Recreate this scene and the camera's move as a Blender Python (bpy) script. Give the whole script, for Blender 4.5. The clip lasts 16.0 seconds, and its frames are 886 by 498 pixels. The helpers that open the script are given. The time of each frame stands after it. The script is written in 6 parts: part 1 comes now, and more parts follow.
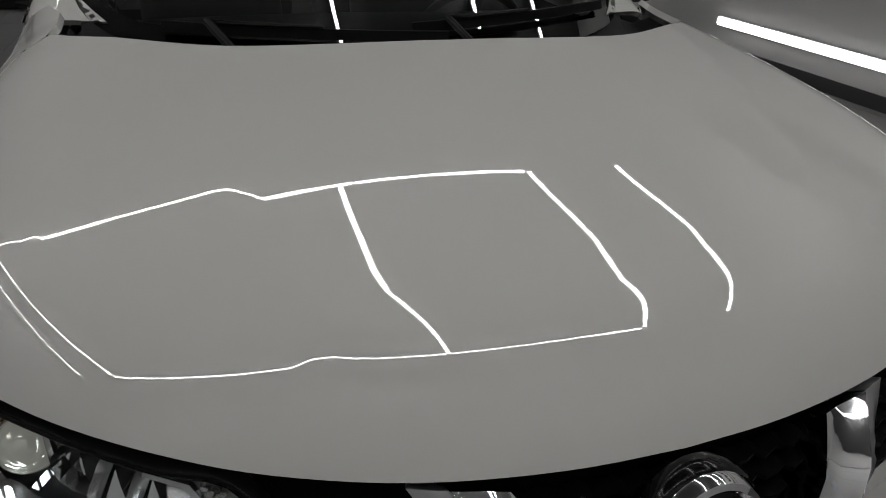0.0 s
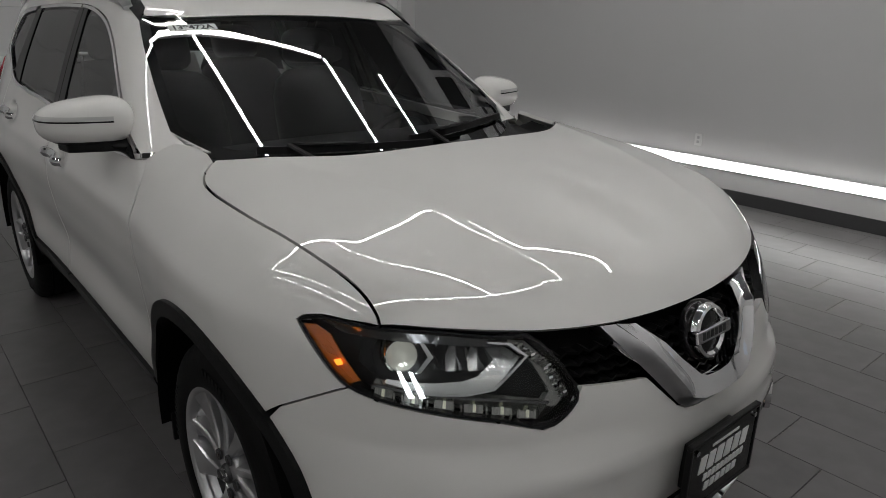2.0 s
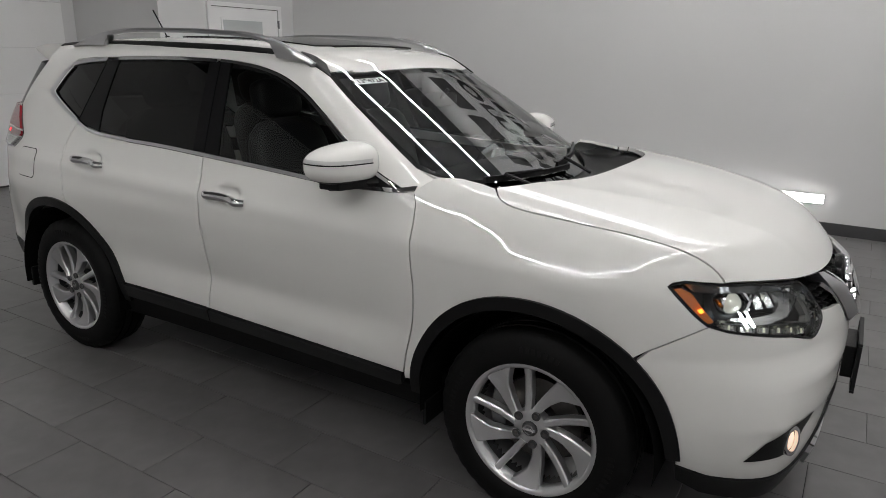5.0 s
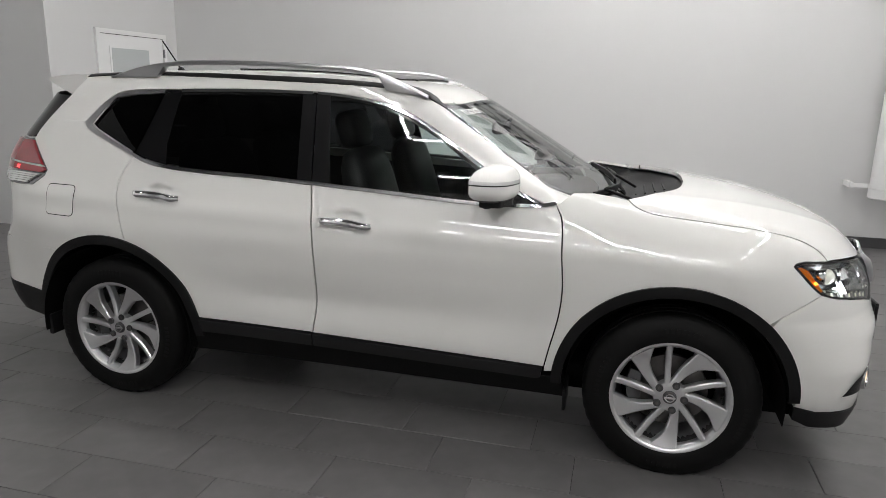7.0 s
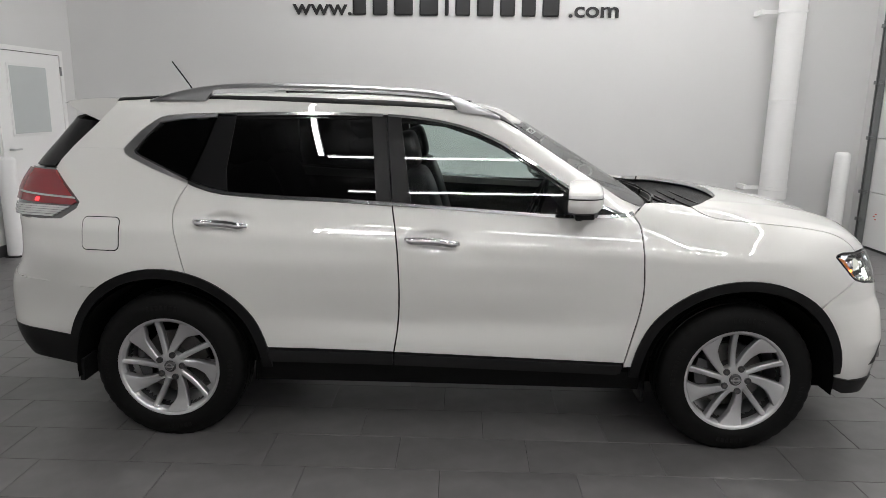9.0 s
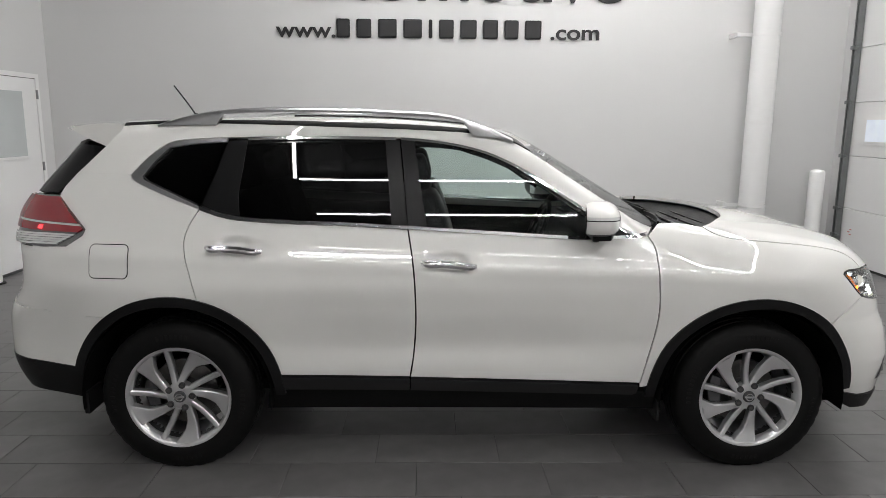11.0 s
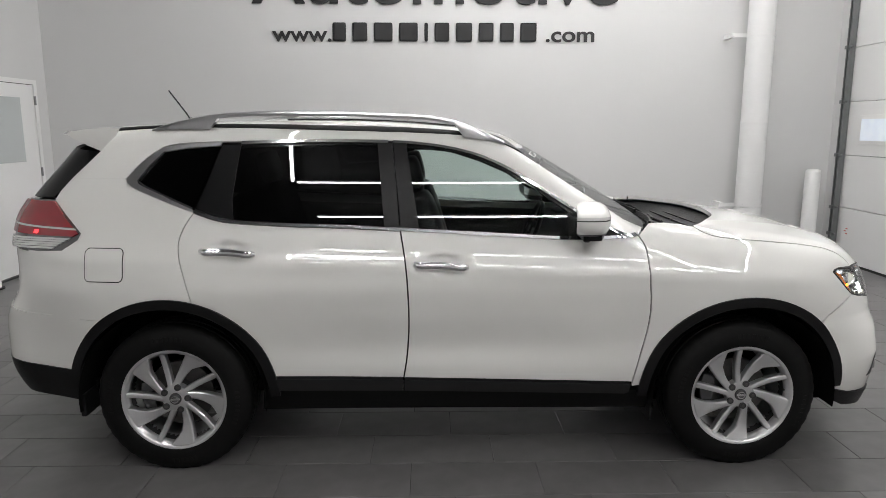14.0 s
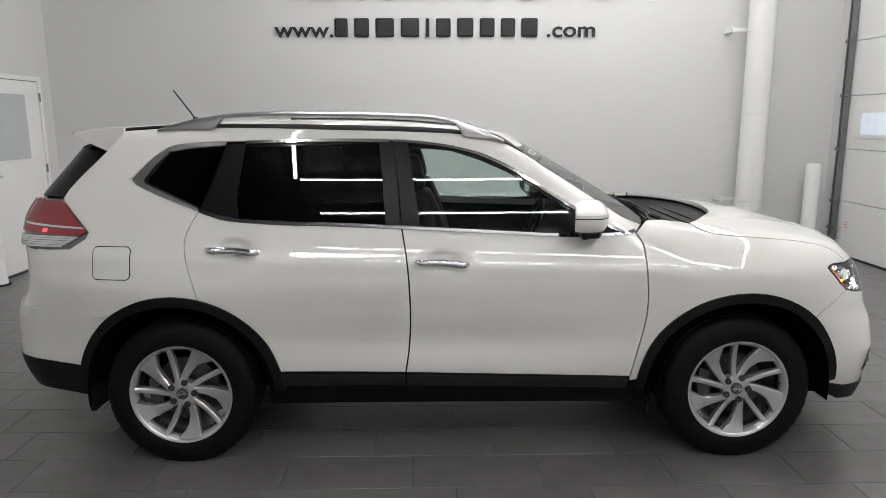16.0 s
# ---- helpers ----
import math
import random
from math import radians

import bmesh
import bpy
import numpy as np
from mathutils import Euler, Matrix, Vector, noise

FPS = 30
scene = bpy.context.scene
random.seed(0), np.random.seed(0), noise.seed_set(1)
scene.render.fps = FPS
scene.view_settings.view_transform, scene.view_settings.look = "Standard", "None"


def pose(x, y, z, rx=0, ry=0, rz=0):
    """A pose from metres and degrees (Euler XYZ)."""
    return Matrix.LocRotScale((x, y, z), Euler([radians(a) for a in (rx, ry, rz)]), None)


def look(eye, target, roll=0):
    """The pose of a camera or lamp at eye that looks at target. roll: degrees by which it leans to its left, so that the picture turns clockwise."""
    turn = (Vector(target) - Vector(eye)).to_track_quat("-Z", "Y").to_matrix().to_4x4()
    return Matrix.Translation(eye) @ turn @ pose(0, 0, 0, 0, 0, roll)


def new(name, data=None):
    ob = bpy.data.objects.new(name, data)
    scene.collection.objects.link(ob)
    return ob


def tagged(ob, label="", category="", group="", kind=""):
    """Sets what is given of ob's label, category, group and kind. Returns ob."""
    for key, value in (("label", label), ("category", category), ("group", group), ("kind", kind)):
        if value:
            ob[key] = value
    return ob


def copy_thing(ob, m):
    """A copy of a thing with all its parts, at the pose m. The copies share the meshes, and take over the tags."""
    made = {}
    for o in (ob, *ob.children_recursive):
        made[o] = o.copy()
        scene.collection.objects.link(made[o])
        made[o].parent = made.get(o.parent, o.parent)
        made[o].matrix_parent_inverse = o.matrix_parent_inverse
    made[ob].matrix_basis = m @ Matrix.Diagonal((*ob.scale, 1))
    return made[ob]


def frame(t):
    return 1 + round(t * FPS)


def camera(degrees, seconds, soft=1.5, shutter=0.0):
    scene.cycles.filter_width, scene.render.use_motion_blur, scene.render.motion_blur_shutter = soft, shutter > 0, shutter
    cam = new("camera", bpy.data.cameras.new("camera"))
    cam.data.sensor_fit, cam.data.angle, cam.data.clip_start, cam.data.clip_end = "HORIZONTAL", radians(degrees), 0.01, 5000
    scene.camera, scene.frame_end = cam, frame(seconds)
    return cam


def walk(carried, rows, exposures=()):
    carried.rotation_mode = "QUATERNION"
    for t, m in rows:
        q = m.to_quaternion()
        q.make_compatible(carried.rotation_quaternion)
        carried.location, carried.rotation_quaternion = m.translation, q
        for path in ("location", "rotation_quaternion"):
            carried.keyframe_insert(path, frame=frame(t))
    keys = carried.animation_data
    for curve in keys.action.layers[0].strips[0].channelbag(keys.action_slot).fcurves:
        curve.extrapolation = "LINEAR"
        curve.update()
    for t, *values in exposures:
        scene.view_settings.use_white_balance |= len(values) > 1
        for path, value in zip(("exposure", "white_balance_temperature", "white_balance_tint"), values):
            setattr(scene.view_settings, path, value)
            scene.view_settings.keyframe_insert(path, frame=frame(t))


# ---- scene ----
cam = camera(66.0, 16.0, soft=0.6)
PATH = [
    (0, (2.569, -0.436, 1.437), (0.917, 0.171, 0.487), 2.7),
    (0.5, (2.64, -0.669, 1.454), (1.04, 0.093, 0.527), 2.4),
    (1, (2.766, -0.889, 1.524), (1.251, 0.012, 0.578), 2.0),
    (1.5, (2.857, -1.136, 1.519), (1.363, -0.034, 0.776), 1.6),
    (2, (2.908, -1.398, 1.53), (1.463, -0.17, 0.893), 1.1),
    (2.5, (2.839, -1.608, 1.519), (1.453, -0.295, 0.924), 1.1),
    (3, (2.752, -1.807, 1.547), (1.418, -0.437, 0.96), 1.4),
    (3.5, (2.69, -2.063, 1.559), (1.433, -0.621, 0.978), 1.5),
    (4, (2.581, -2.351, 1.589), (1.413, -0.837, 1.006), 1.2),
    (4.5, (2.379, -2.554, 1.593), (1.295, -0.977, 1.011), 1.1),
    (5, (2.18, -2.795, 1.611), (1.184, -1.152, 1.056), 1.0),
    (7.5, (0.752, -3.712, 1.603), (0.416, -1.795, 1.141), 1.3),
    (8, (0.439, -3.758, 1.63), (0.24, -1.822, 1.17), 1.2),
    (8.5, (0.226, -3.855, 1.615), (0.1, -1.906, 1.186), 1.0),
    (9, (0.041, -3.898, 1.616), (-0.011, -1.943, 1.199), 0.8),
    (9.5, (-0.068, -3.872, 1.629), (-0.079, -1.913, 1.226), 0.7),
    (12, (-0.19, -3.906, 1.628), (-0.142, -1.937, 1.28), 0.4),
    (12.5, (-0.172, -3.918, 1.638), (-0.14, -1.948, 1.291), 0.2),
    (13, (-0.162, -3.926, 1.635), (-0.133, -1.956, 1.292), 0.2),
    (13.5, (-0.156, -3.918, 1.626), (-0.119, -1.948, 1.28), 0.1),
    (14, (-0.144, -3.913, 1.627), (-0.105, -1.945, 1.274), 0.0),
    (14.5, (-0.15, -3.925, 1.631), (-0.11, -1.959, 1.267), -0.1),
    (15, (-0.159, -3.944, 1.642), (-0.122, -1.979, 1.274), -0.1),
    (15.5, (-0.163, -3.953, 1.648), (-0.129, -1.988, 1.278), -0.2),
    (16, (-0.136, -3.966, 1.659), (-0.105, -2.001, 1.285), -0.2),
]
walk(cam, [(t, look(eye, target, roll)) for t, eye, target, roll in PATH],
     exposures=[(0, -1.62), (0.5, -1.68), (1.0, -1.15), (1.5, -1.08), (2.0, -1.03), (2.5, -0.96), (3.0, -0.85), (3.5, -0.68), (4.0, -0.62), (4.5, -0.35), (5.0, -0.22), (7.5, 0.31), (9.0, 0.27), (16, 0.24)])

# ---- light from outside the place: none but a faint grey ----
world = bpy.data.worlds.new("world")
scene.world = world
world.use_nodes = True
world.node_tree.nodes["Background"].inputs[0].default_value = (0.65, 0.65, 0.66, 1)
world.node_tree.nodes["Background"].inputs[1].default_value = 0.25

TUBE = 64.0     # brightness of the ceiling tubes
STRIP = 14.0    # brightness of the low wall strip


# ---- materials ----
def material(name, colour, rough=0.5, metal=0.0, coat=0.0, grain=0.0, scale=40.0, bump=0.0, stain=0.0, stain_scale=2.0,
             emit=0.0, spec=0.5, by_object=0.0, stretch=(1, 1, 1), rough_var=0.0):
    m = bpy.data.materials.new(name)
    m.use_nodes = True
    nt = m.node_tree
    b = nt.nodes["Principled BSDF"]
    b.inputs["Base Color"].default_value = (*colour, 1)
    b.inputs["Roughness"].default_value = rough
    b.inputs["Metallic"].default_value = metal
    b.inputs["Coat Weight"].default_value = coat
    b.inputs["Coat Roughness"].default_value = 0.008
    b.inputs["Coat IOR"].default_value = 1.62
    b.inputs["Specular IOR Level"].default_value = spec
    if emit:
        b.inputs["Emission Color"].default_value = (*colour, 1)
        b.inputs["Emission Strength"].default_value = emit
    link, node = nt.links.new, nt.nodes.new
    if grain or stain or bump or by_object or rough_var:
        tc = node("ShaderNodeTexCoord")
        mp = node("ShaderNodeMapping")
        mp.inputs["Scale"].default_value = stretch
        link(tc.outputs["Object"], mp.inputs["Vector"])
        fine = node("ShaderNodeTexNoise")
        fine.inputs["Scale"].default_value = scale
        fine.inputs["Detail"].default_value = 6
        wide = node("ShaderNodeTexNoise")
        wide.inputs["Scale"].default_value = stain_scale
        wide.inputs["Detail"].default_value = 4
        link(mp.outputs[0], fine.inputs["Vector"])
        link(mp.outputs[0], wide.inputs["Vector"])
        total = node("ShaderNodeMath")
        total.operation = "MULTIPLY_ADD"
        link(fine.outputs["Fac"], total.inputs[0])
        total.inputs[1].default_value = 2 * grain
        total.inputs[2].default_value = 1 - grain - stain - by_object
        t2 = node("ShaderNodeMath")
        t2.operation = "MULTIPLY_ADD"
        link(wide.outputs["Fac"], t2.inputs[0])
        t2.inputs[1].default_value = 2 * stain
        link(total.outputs[0], t2.inputs[2])
        last = t2
        if by_object:
            oi = node("ShaderNodeObjectInfo")
            t3 = node("ShaderNodeMath")
            t3.operation = "MULTIPLY_ADD"
            link(oi.outputs["Random"], t3.inputs[0])
            t3.inputs[1].default_value = 2 * by_object
            link(t2.outputs[0], t3.inputs[2])
            last = t3
        mix = node("ShaderNodeMix")
        mix.data_type = "RGBA"
        mix.blend_type = "MULTIPLY"
        mix.inputs[0].default_value = 1
        mix.inputs[6].default_value = (*colour, 1)
        link(last.outputs[0], mix.inputs[7])
        link(mix.outputs[2], b.inputs["Base Color"])
        if rough_var:
            rv = node("ShaderNodeMath")
            rv.operation = "MULTIPLY_ADD"
            link(wide.outputs["Fac"], rv.inputs[0])
            rv.inputs[1].default_value = 2 * rough_var
            rv.inputs[2].default_value = rough - rough_var
            link(rv.outputs[0], b.inputs["Roughness"])
        if bump:
            bp = node("ShaderNodeBump")
            bp.inputs["Strength"].default_value = bump
            bp.inputs["Distance"].default_value = 0.002
            link(fine.outputs["Fac"], bp.inputs["Height"])
            link(bp.outputs[0], b.inputs["Normal"])
    return m


def glass(name, tint, gloss=1.5):
    """A thin pane: clear with a tint, and mirror-like by Fresnel."""
    m = bpy.data.materials.new(name)
    m.use_nodes = True
    nt = m.node_tree
    nt.nodes.clear()
    out = nt.nodes.new("ShaderNodeOutputMaterial")
    mix = nt.nodes.new("ShaderNodeMixShader")
    clear = nt.nodes.new("ShaderNodeBsdfTransparent")
    shine = nt.nodes.new("ShaderNodeBsdfGlossy")
    fres = nt.nodes.new("ShaderNodeFresnel")
    fres.inputs[0].default_value = gloss
    clear.inputs[0].default_value = (*tint, 1)
    shine.inputs["Roughness"].default_value = 0.0
    nt.links.new(fres.outputs[0], mix.inputs[0])
    nt.links.new(clear.outputs[0], mix.inputs[1])
    nt.links.new(shine.outputs[0], mix.inputs[2])
    nt.links.new(mix.outputs[0], out.inputs[0])
    return m


PAINT = material("pearl white paint", (0.75, 0.745, 0.72), 0.5, coat=1.0, spec=0.0, grain=0.015, scale=900, stain=0.008)
PAINT.node_tree.nodes["Principled BSDF"].inputs["Coat IOR"].default_value = 1.80
BLACK = material("black textured plastic", (0.006, 0.006, 0.0063), 0.44, spec=0.22, grain=0.25, scale=500, bump=0.25, stain=0.15, stain_scale=4)
GLOSS_BLACK = material("gloss black trim", (0.006, 0.006, 0.0065), 0.10, spec=0.32, grain=0.1, stain=0.1)
PILLAR = material("satin black pillar film", (0.006, 0.006, 0.0065), 0.28, spec=0.13, grain=0.1, scale=200, stain=0.1)
DEEP = material("dark inner structure", (0.003, 0.003, 0.003), 0.9, spec=0.1, grain=0.2)
CHROME = material("chrome", (0.78, 0.78, 0.79), 0.07, 1.0, stain=0.02, rough_var=0.02)
SATIN = material("satin silver", (0.55, 0.55, 0.56), 0.30, 1.0, stain=0.04, rough_var=0.05)
ALLOY = material("painted alloy", (0.66, 0.66, 0.67), 0.30, 0.85, coat=0.3, grain=0.03, scale=600, stain=0.04)
ALLOY_DARK = material("alloy barrel", (0.09, 0.09, 0.093), 0.45, 0.7, stain=0.15, stain_scale=9)
STEEL = material("brake steel", (0.14, 0.135, 0.13), 0.38, 0.9, grain=0.15, scale=120, stain=0.2, stain_scale=20)
RUBBER = material("tyre rubber", (0.0045, 0.0045, 0.0045), 0.60, spec=0.16, grain=0.25, scale=120, bump=0.3, stain=0.2, stain_scale=6)
RUBBER_MARK = material("raised tyre lettering", (0.005, 0.005, 0.005), 0.58, spec=0.2, grain=0.1)
RED = material("red lamp plastic", (0.25, 0.006, 0.014), 0.10, coat=0.5, grain=0.1, scale=160, stain=0.1)
RED_GLOW = material("lit red marker", (1.0, 0.04, 0.05), 0.3, emit=2.0)
CLEAR_LAMP = material("clear ribbed lamp plastic", (0.55, 0.55, 0.54), 0.10, coat=1.0, stain=0.1)
AMBER = material("amber reflector", (0.55, 0.14, 0.010), 0.16, coat=1.0, grain=0.35, scale=160, stain=0.25, stain_scale=25, emit=0.06)
AMBER_GLOW = material("lit amber bulb", (1.0, 0.34, 0.03), 0.3, emit=3.0)
STREAK_GLOW = material("low beam streak glow", (0.93, 0.97, 1.0), 0.2, emit=10.0)
LED_GLOW = material("dim running light", (0.70, 0.70, 0.58), 0.15, coat=1.0, emit=0.30, grain=0.5, scale=220)
GUIDE = material("smoked light guide", (0.34, 0.34, 0.32), 0.12, 0.4, coat=1.0, grain=0.5, scale=160)
BALL = material("projector ball glass", (0.50, 0.50, 0.44), 0.06, 0.55, coat=1.0, emit=0.75, grain=0.35, scale=45, stain=0.3, stain_scale=24)
TRIM_BLACK = material("satin black door foot trim", (0.012, 0.012, 0.0125), 0.36, spec=0.3, grain=0.2, scale=300, bump=0.1, stain=0.12, stain_scale=5)
GRILLE = material("moulded grille plastic", (0.0022, 0.0022, 0.0024), 0.5, spec=0.12, grain=0.2)
FOG_GLOW = material("warm fog bulb", (0.95, 0.72, 0.52), 0.15, coat=1.0, emit=1.0, grain=0.3, scale=220)
LAMP_BODY = material("lamp bezel", (0.008, 0.008, 0.0085), 0.32, spec=0.3, coat=0.0, grain=0.2, stain=0.2)
LAMP_GREY = material("lamp bezel grey", (0.16, 0.16, 0.165), 0.18, 0.6, coat=0.6, stain=0.2, stain_scale=14)
SILVERED = material("silvered lamp reflector", (0.80, 0.80, 0.80), 0.24, 0.75, coat=0.7, grain=0.06, scale=60, stain=0.12, stain_scale=18)
GLASSY = material("frosted clear guide", (0.40, 0.41, 0.38), 0.14, 0.7, coat=1.0, grain=0.45, scale=110, stain=0.25, stain_scale=30)
SCREEN = glass("windscreen glass", (0.80, 0.88, 0.85), 2.8)
PANE = glass("side glass", (0.80, 0.885, 0.855), 1.65)
PRIVACY = glass("privacy glass", (0.030, 0.032, 0.034))
LENS = glass("lamp lens", (0.90, 0.92, 0.92), 1.38)
TRIM_DARK = material("charcoal cabin plastic", (0.008, 0.008, 0.0085), 0.55, spec=0.25, grain=0.2, scale=300, bump=0.2, stain=0.1)
CLOTH = material("charcoal seat leather", (0.007, 0.007, 0.0075), 0.5, spec=0.2, grain=0.2, scale=250, bump=0.25, stain=0.15, stain_scale=8)
LINER = material("light grey headlining", (0.16, 0.16, 0.157), 0.9, grain=0.1, scale=300, bump=0.2)
SCREEN_OFF = material("switched-off display", (0.01, 0.011, 0.013), 0.08)
PAPER = material("pale sticker paper", (0.66, 0.70, 0.68), 0.5, grain=0.05)
INK = material("black ink", (0.012, 0.012, 0.013), 0.5)
WHITE_INK = material("white print", (0.72, 0.72, 0.72), 0.5)
TILE = material("dark grey porcelain tile", (0.124, 0.120, 0.120), 0.31, grain=0.22, scale=9, bump=0.10, stain=0.30, stain_scale=2.3,
                by_object=0.10, rough_var=0.02)
GROUT = material("dark grout", (0.035, 0.034, 0.033), 0.9, grain=0.2, scale=90, bump=0.4)
WALL = material("white painted wall", (0.62, 0.62, 0.617), 0.55, grain=0.015, scale=160, bump=0.12, stain=0.025, stain_scale=0.8)
CEILING = material("dark grey painted ceiling", (0.10, 0.10, 0.102), 0.8, grain=0.02, scale=80, stain=0.04, stain_scale=0.7)
BASE = material("charcoal skirting", (0.050, 0.050, 0.052), 0.45, grain=0.1, stain=0.1)
WHITE_METAL = material("white enamelled metal", (0.78, 0.78, 0.775), 0.38, grain=0.02, scale=60, stain=0.03, bump=0.05)
GREY_METAL = material("galvanised track", (0.22, 0.23, 0.23), 0.42, 0.8, grain=0.15, scale=60, stain=0.2, stain_scale=5)
FROST = material("frosted door pane", (0.50, 0.53, 0.53), 0.18, stain=0.06)
# faint emission put into the pane itself; nothing shines behind it
FROST_GLOW = material("self-glowing frosted pane", (0.74, 0.80, 0.88), 0.2, emit=0.22, stain=0.12, stain_scale=6)
GLOW_TUBE = material("lit tube", (1.0, 0.985, 0.975), 0.4, emit=TUBE)
GLOW_STRIP = material("lit wall strip", (1.0, 0.985, 0.975), 0.4, emit=STRIP)
RED_MARK = material("red printed mark", (0.55, 0.06, 0.05), 0.5)


# ---- mesh helpers ----
def part(name, bm, mat, parent=None, label="", smooth=False, split=None):
    """One mesh object from a bmesh or a ready mesh, under a thing or a part."""
    if isinstance(bm, bpy.types.Mesh):
        me = bm
    else:
        me = bpy.data.meshes.new(name)
        bm.normal_update()
        bm.to_mesh(me)
        bm.free()
    if smooth:
        me.polygons.foreach_set("use_smooth", [True] * len(me.polygons))
        if split:
            me.set_sharp_from_angle(angle=radians(split))
    if not me.materials:
        me.materials.append(mat)
    ob = new(name, me)
    if parent is not None:
        ob.parent = parent
    if label:
        tagged(ob, label)
    return ob


def thing(name, place, label, category, group="", kind=""):
    ob = new(name)
    ob.location = place
    ob.empty_display_size = 0.1
    return tagged(ob, label, category, group, kind)


def box(bm, x0, x1, y0, y1, z0, z1, bevel=0.0):
    r = bmesh.ops.create_cube(bm, size=1, matrix=Matrix.Translation(((x0 + x1) / 2, (y0 + y1) / 2, (z0 + z1) / 2))
                              @ Matrix.Diagonal((x1 - x0, y1 - y0, z1 - z0, 1)))
    if bevel:
        es = list({e for v in r["verts"] for e in v.link_edges})
        bmesh.ops.bevel(bm, geom=es, offset=bevel, segments=2, affect="EDGES", profile=0.6)
    return bm


def boxed(x0, x1, y0, y1, z0, z1, bevel=0.0):
    return box(bmesh.new(), x0, x1, y0, y1, z0, z1, bevel)


def tube(bm, a, b, r, r2=None, n=20):
    a, b = Vector(a), Vector(b)
    turn = (b - a).to_track_quat("Z", "Y").to_matrix().to_4x4()
    bmesh.ops.create_cone(bm, cap_ends=True, segments=n, radius1=r, radius2=r if r2 is None else r2, depth=(b - a).length,
                          matrix=Matrix.Translation((a + b) / 2) @ turn)
    return bm


def lathe(profile, n=64, axis="y", ripple=None):
    """A profile of (radius, along) turned about an axis through the origin."""
    bm = bmesh.new()
    rings = []
    for i in range(n):
        c, s = math.cos(2 * math.pi * i / n), math.sin(2 * math.pi * i / n)
        ring = []
        for j, (r, h) in enumerate(profile):
            if ripple:
                r += ripple(i, j)
            ring.append(bm.verts.new((r * c, h, r * s) if axis == "y" else (r * c, r * s, h)))
        rings.append(ring)
    for i in range(n):
        p, q = rings[i], rings[(i + 1) % n]
        for j in range(len(profile) - 1):
            f = (p[j], p[j + 1], q[j + 1], q[j])
            bm.faces.new(f if axis == "y" else f[::-1])
    return bm


def prism(poly, depth, plane="xz", at=0.0, bevel=0.0):
    """A flat outline with thickness. plane xz: laid out in x, z and thick along y, and so on."""
    bm = bmesh.new()
    put = {"xz": lambda u, v, w: (u, w, v), "yz": lambda u, v, w: (w, u, v), "xy": lambda u, v, w: (u, v, w)}[plane]
    low = [bm.verts.new(put(u, v, at)) for u, v in poly]
    high = [bm.verts.new(put(u, v, at + depth)) for u, v in poly]
    bm.faces.new(low)
    bm.faces.new(high[::-1])
    n = len(poly)
    for i in range(n):
        bm.faces.new((low[i], high[i], high[(i + 1) % n], low[(i + 1) % n]))
    bmesh.ops.recalc_face_normals(bm, faces=bm.faces)
    if bevel:
        bmesh.ops.bevel(bm, geom=bm.edges[:], offset=bevel, segments=2, affect="EDGES", profile=0.6)
    return bm


def sweep(points, profile, closed=False, up=(0, 0, 1)):
    """A closed cross-section of (across, up) pairs carried along points."""
    bm = bmesh.new()
    pts = [Vector(p) for p in points]
    n = len(pts)
    rings = []
    for i, p in enumerate(pts):
        a = pts[(i - 1) % n] if closed or i else p
        b = pts[(i + 1) % n] if closed or i < n - 1 else p
        t = (b - a).normalized()
        side = t.cross(Vector(up)).normalized()
        top = side.cross(t)
        prof = profile(i / max(n - 1, 1)) if callable(profile) else profile
        rings.append([bm.verts.new(p + side * u + top * v) for u, v in prof])
    m = len(rings[0])
    for i in range(n if closed else n - 1):
        p, q = rings[i], rings[(i + 1) % n]
        for j in range(m):
            bm.faces.new((p[j], p[(j + 1) % m], q[(j + 1) % m], q[j]))
    if not closed:
        bm.faces.new(rings[0][::-1])
        bm.faces.new(rings[-1])
    bmesh.ops.recalc_face_normals(bm, faces=bm.faces)
    return bm


def round_profile(r, n=10, flat=1.0):
    return [(r * math.cos(2 * math.pi * k / n), flat * r * math.sin(2 * math.pi * k / n)) for k in range(n)]


def curve(pts, step=6):
    """Catmull-Rom through the points."""
    p = [np.array(q, float) for q in pts]
    p = [2 * p[0] - p[1]] + p + [2 * p[-1] - p[-2]]
    out = []
    for i in range(1, len(p) - 2):
        for k in range(step):
            s = k / step
            out.append(tuple(0.5 * (2 * p[i] + (p[i + 1] - p[i - 1]) * s + (2 * p[i - 1] - 5 * p[i] + 4 * p[i + 1] - p[i + 2]) * s**2
                                    + (3 * p[i] - p[i - 1] - 3 * p[i + 1] + p[i + 2]) * s**3)))
    out.append(tuple(p[-2]))
    return out


def lettering(name, text, size, mat, m, parent=None, wide=1.0, depth=0.002, label="", align="CENTER", weight=0.0):
    cu = bpy.data.curves.new(name, "FONT")
    cu.body, cu.size, cu.align_x, cu.extrude, cu.offset = text, size, align, depth, weight
    tmp = bpy.data.objects.new(name, cu)
    scene.collection.objects.link(tmp)
    bpy.context.view_layer.update()
    me = bpy.data.meshes.new_from_object(tmp.evaluated_get(bpy.context.evaluated_depsgraph_get()))
    bpy.data.objects.remove(tmp)
    me.transform(m @ Matrix.Diagonal((wide, 1, 1, 1)))
    me.materials.clear()
    return part(name, me, mat, parent, label)


# ---- the place: floor, walls, ceiling ----
EAST, WEST, FAR_WEST, NORTH, SOUTH, TOP = 4.80, -4.70, -6.3, 4.5, -7.2, 5.2


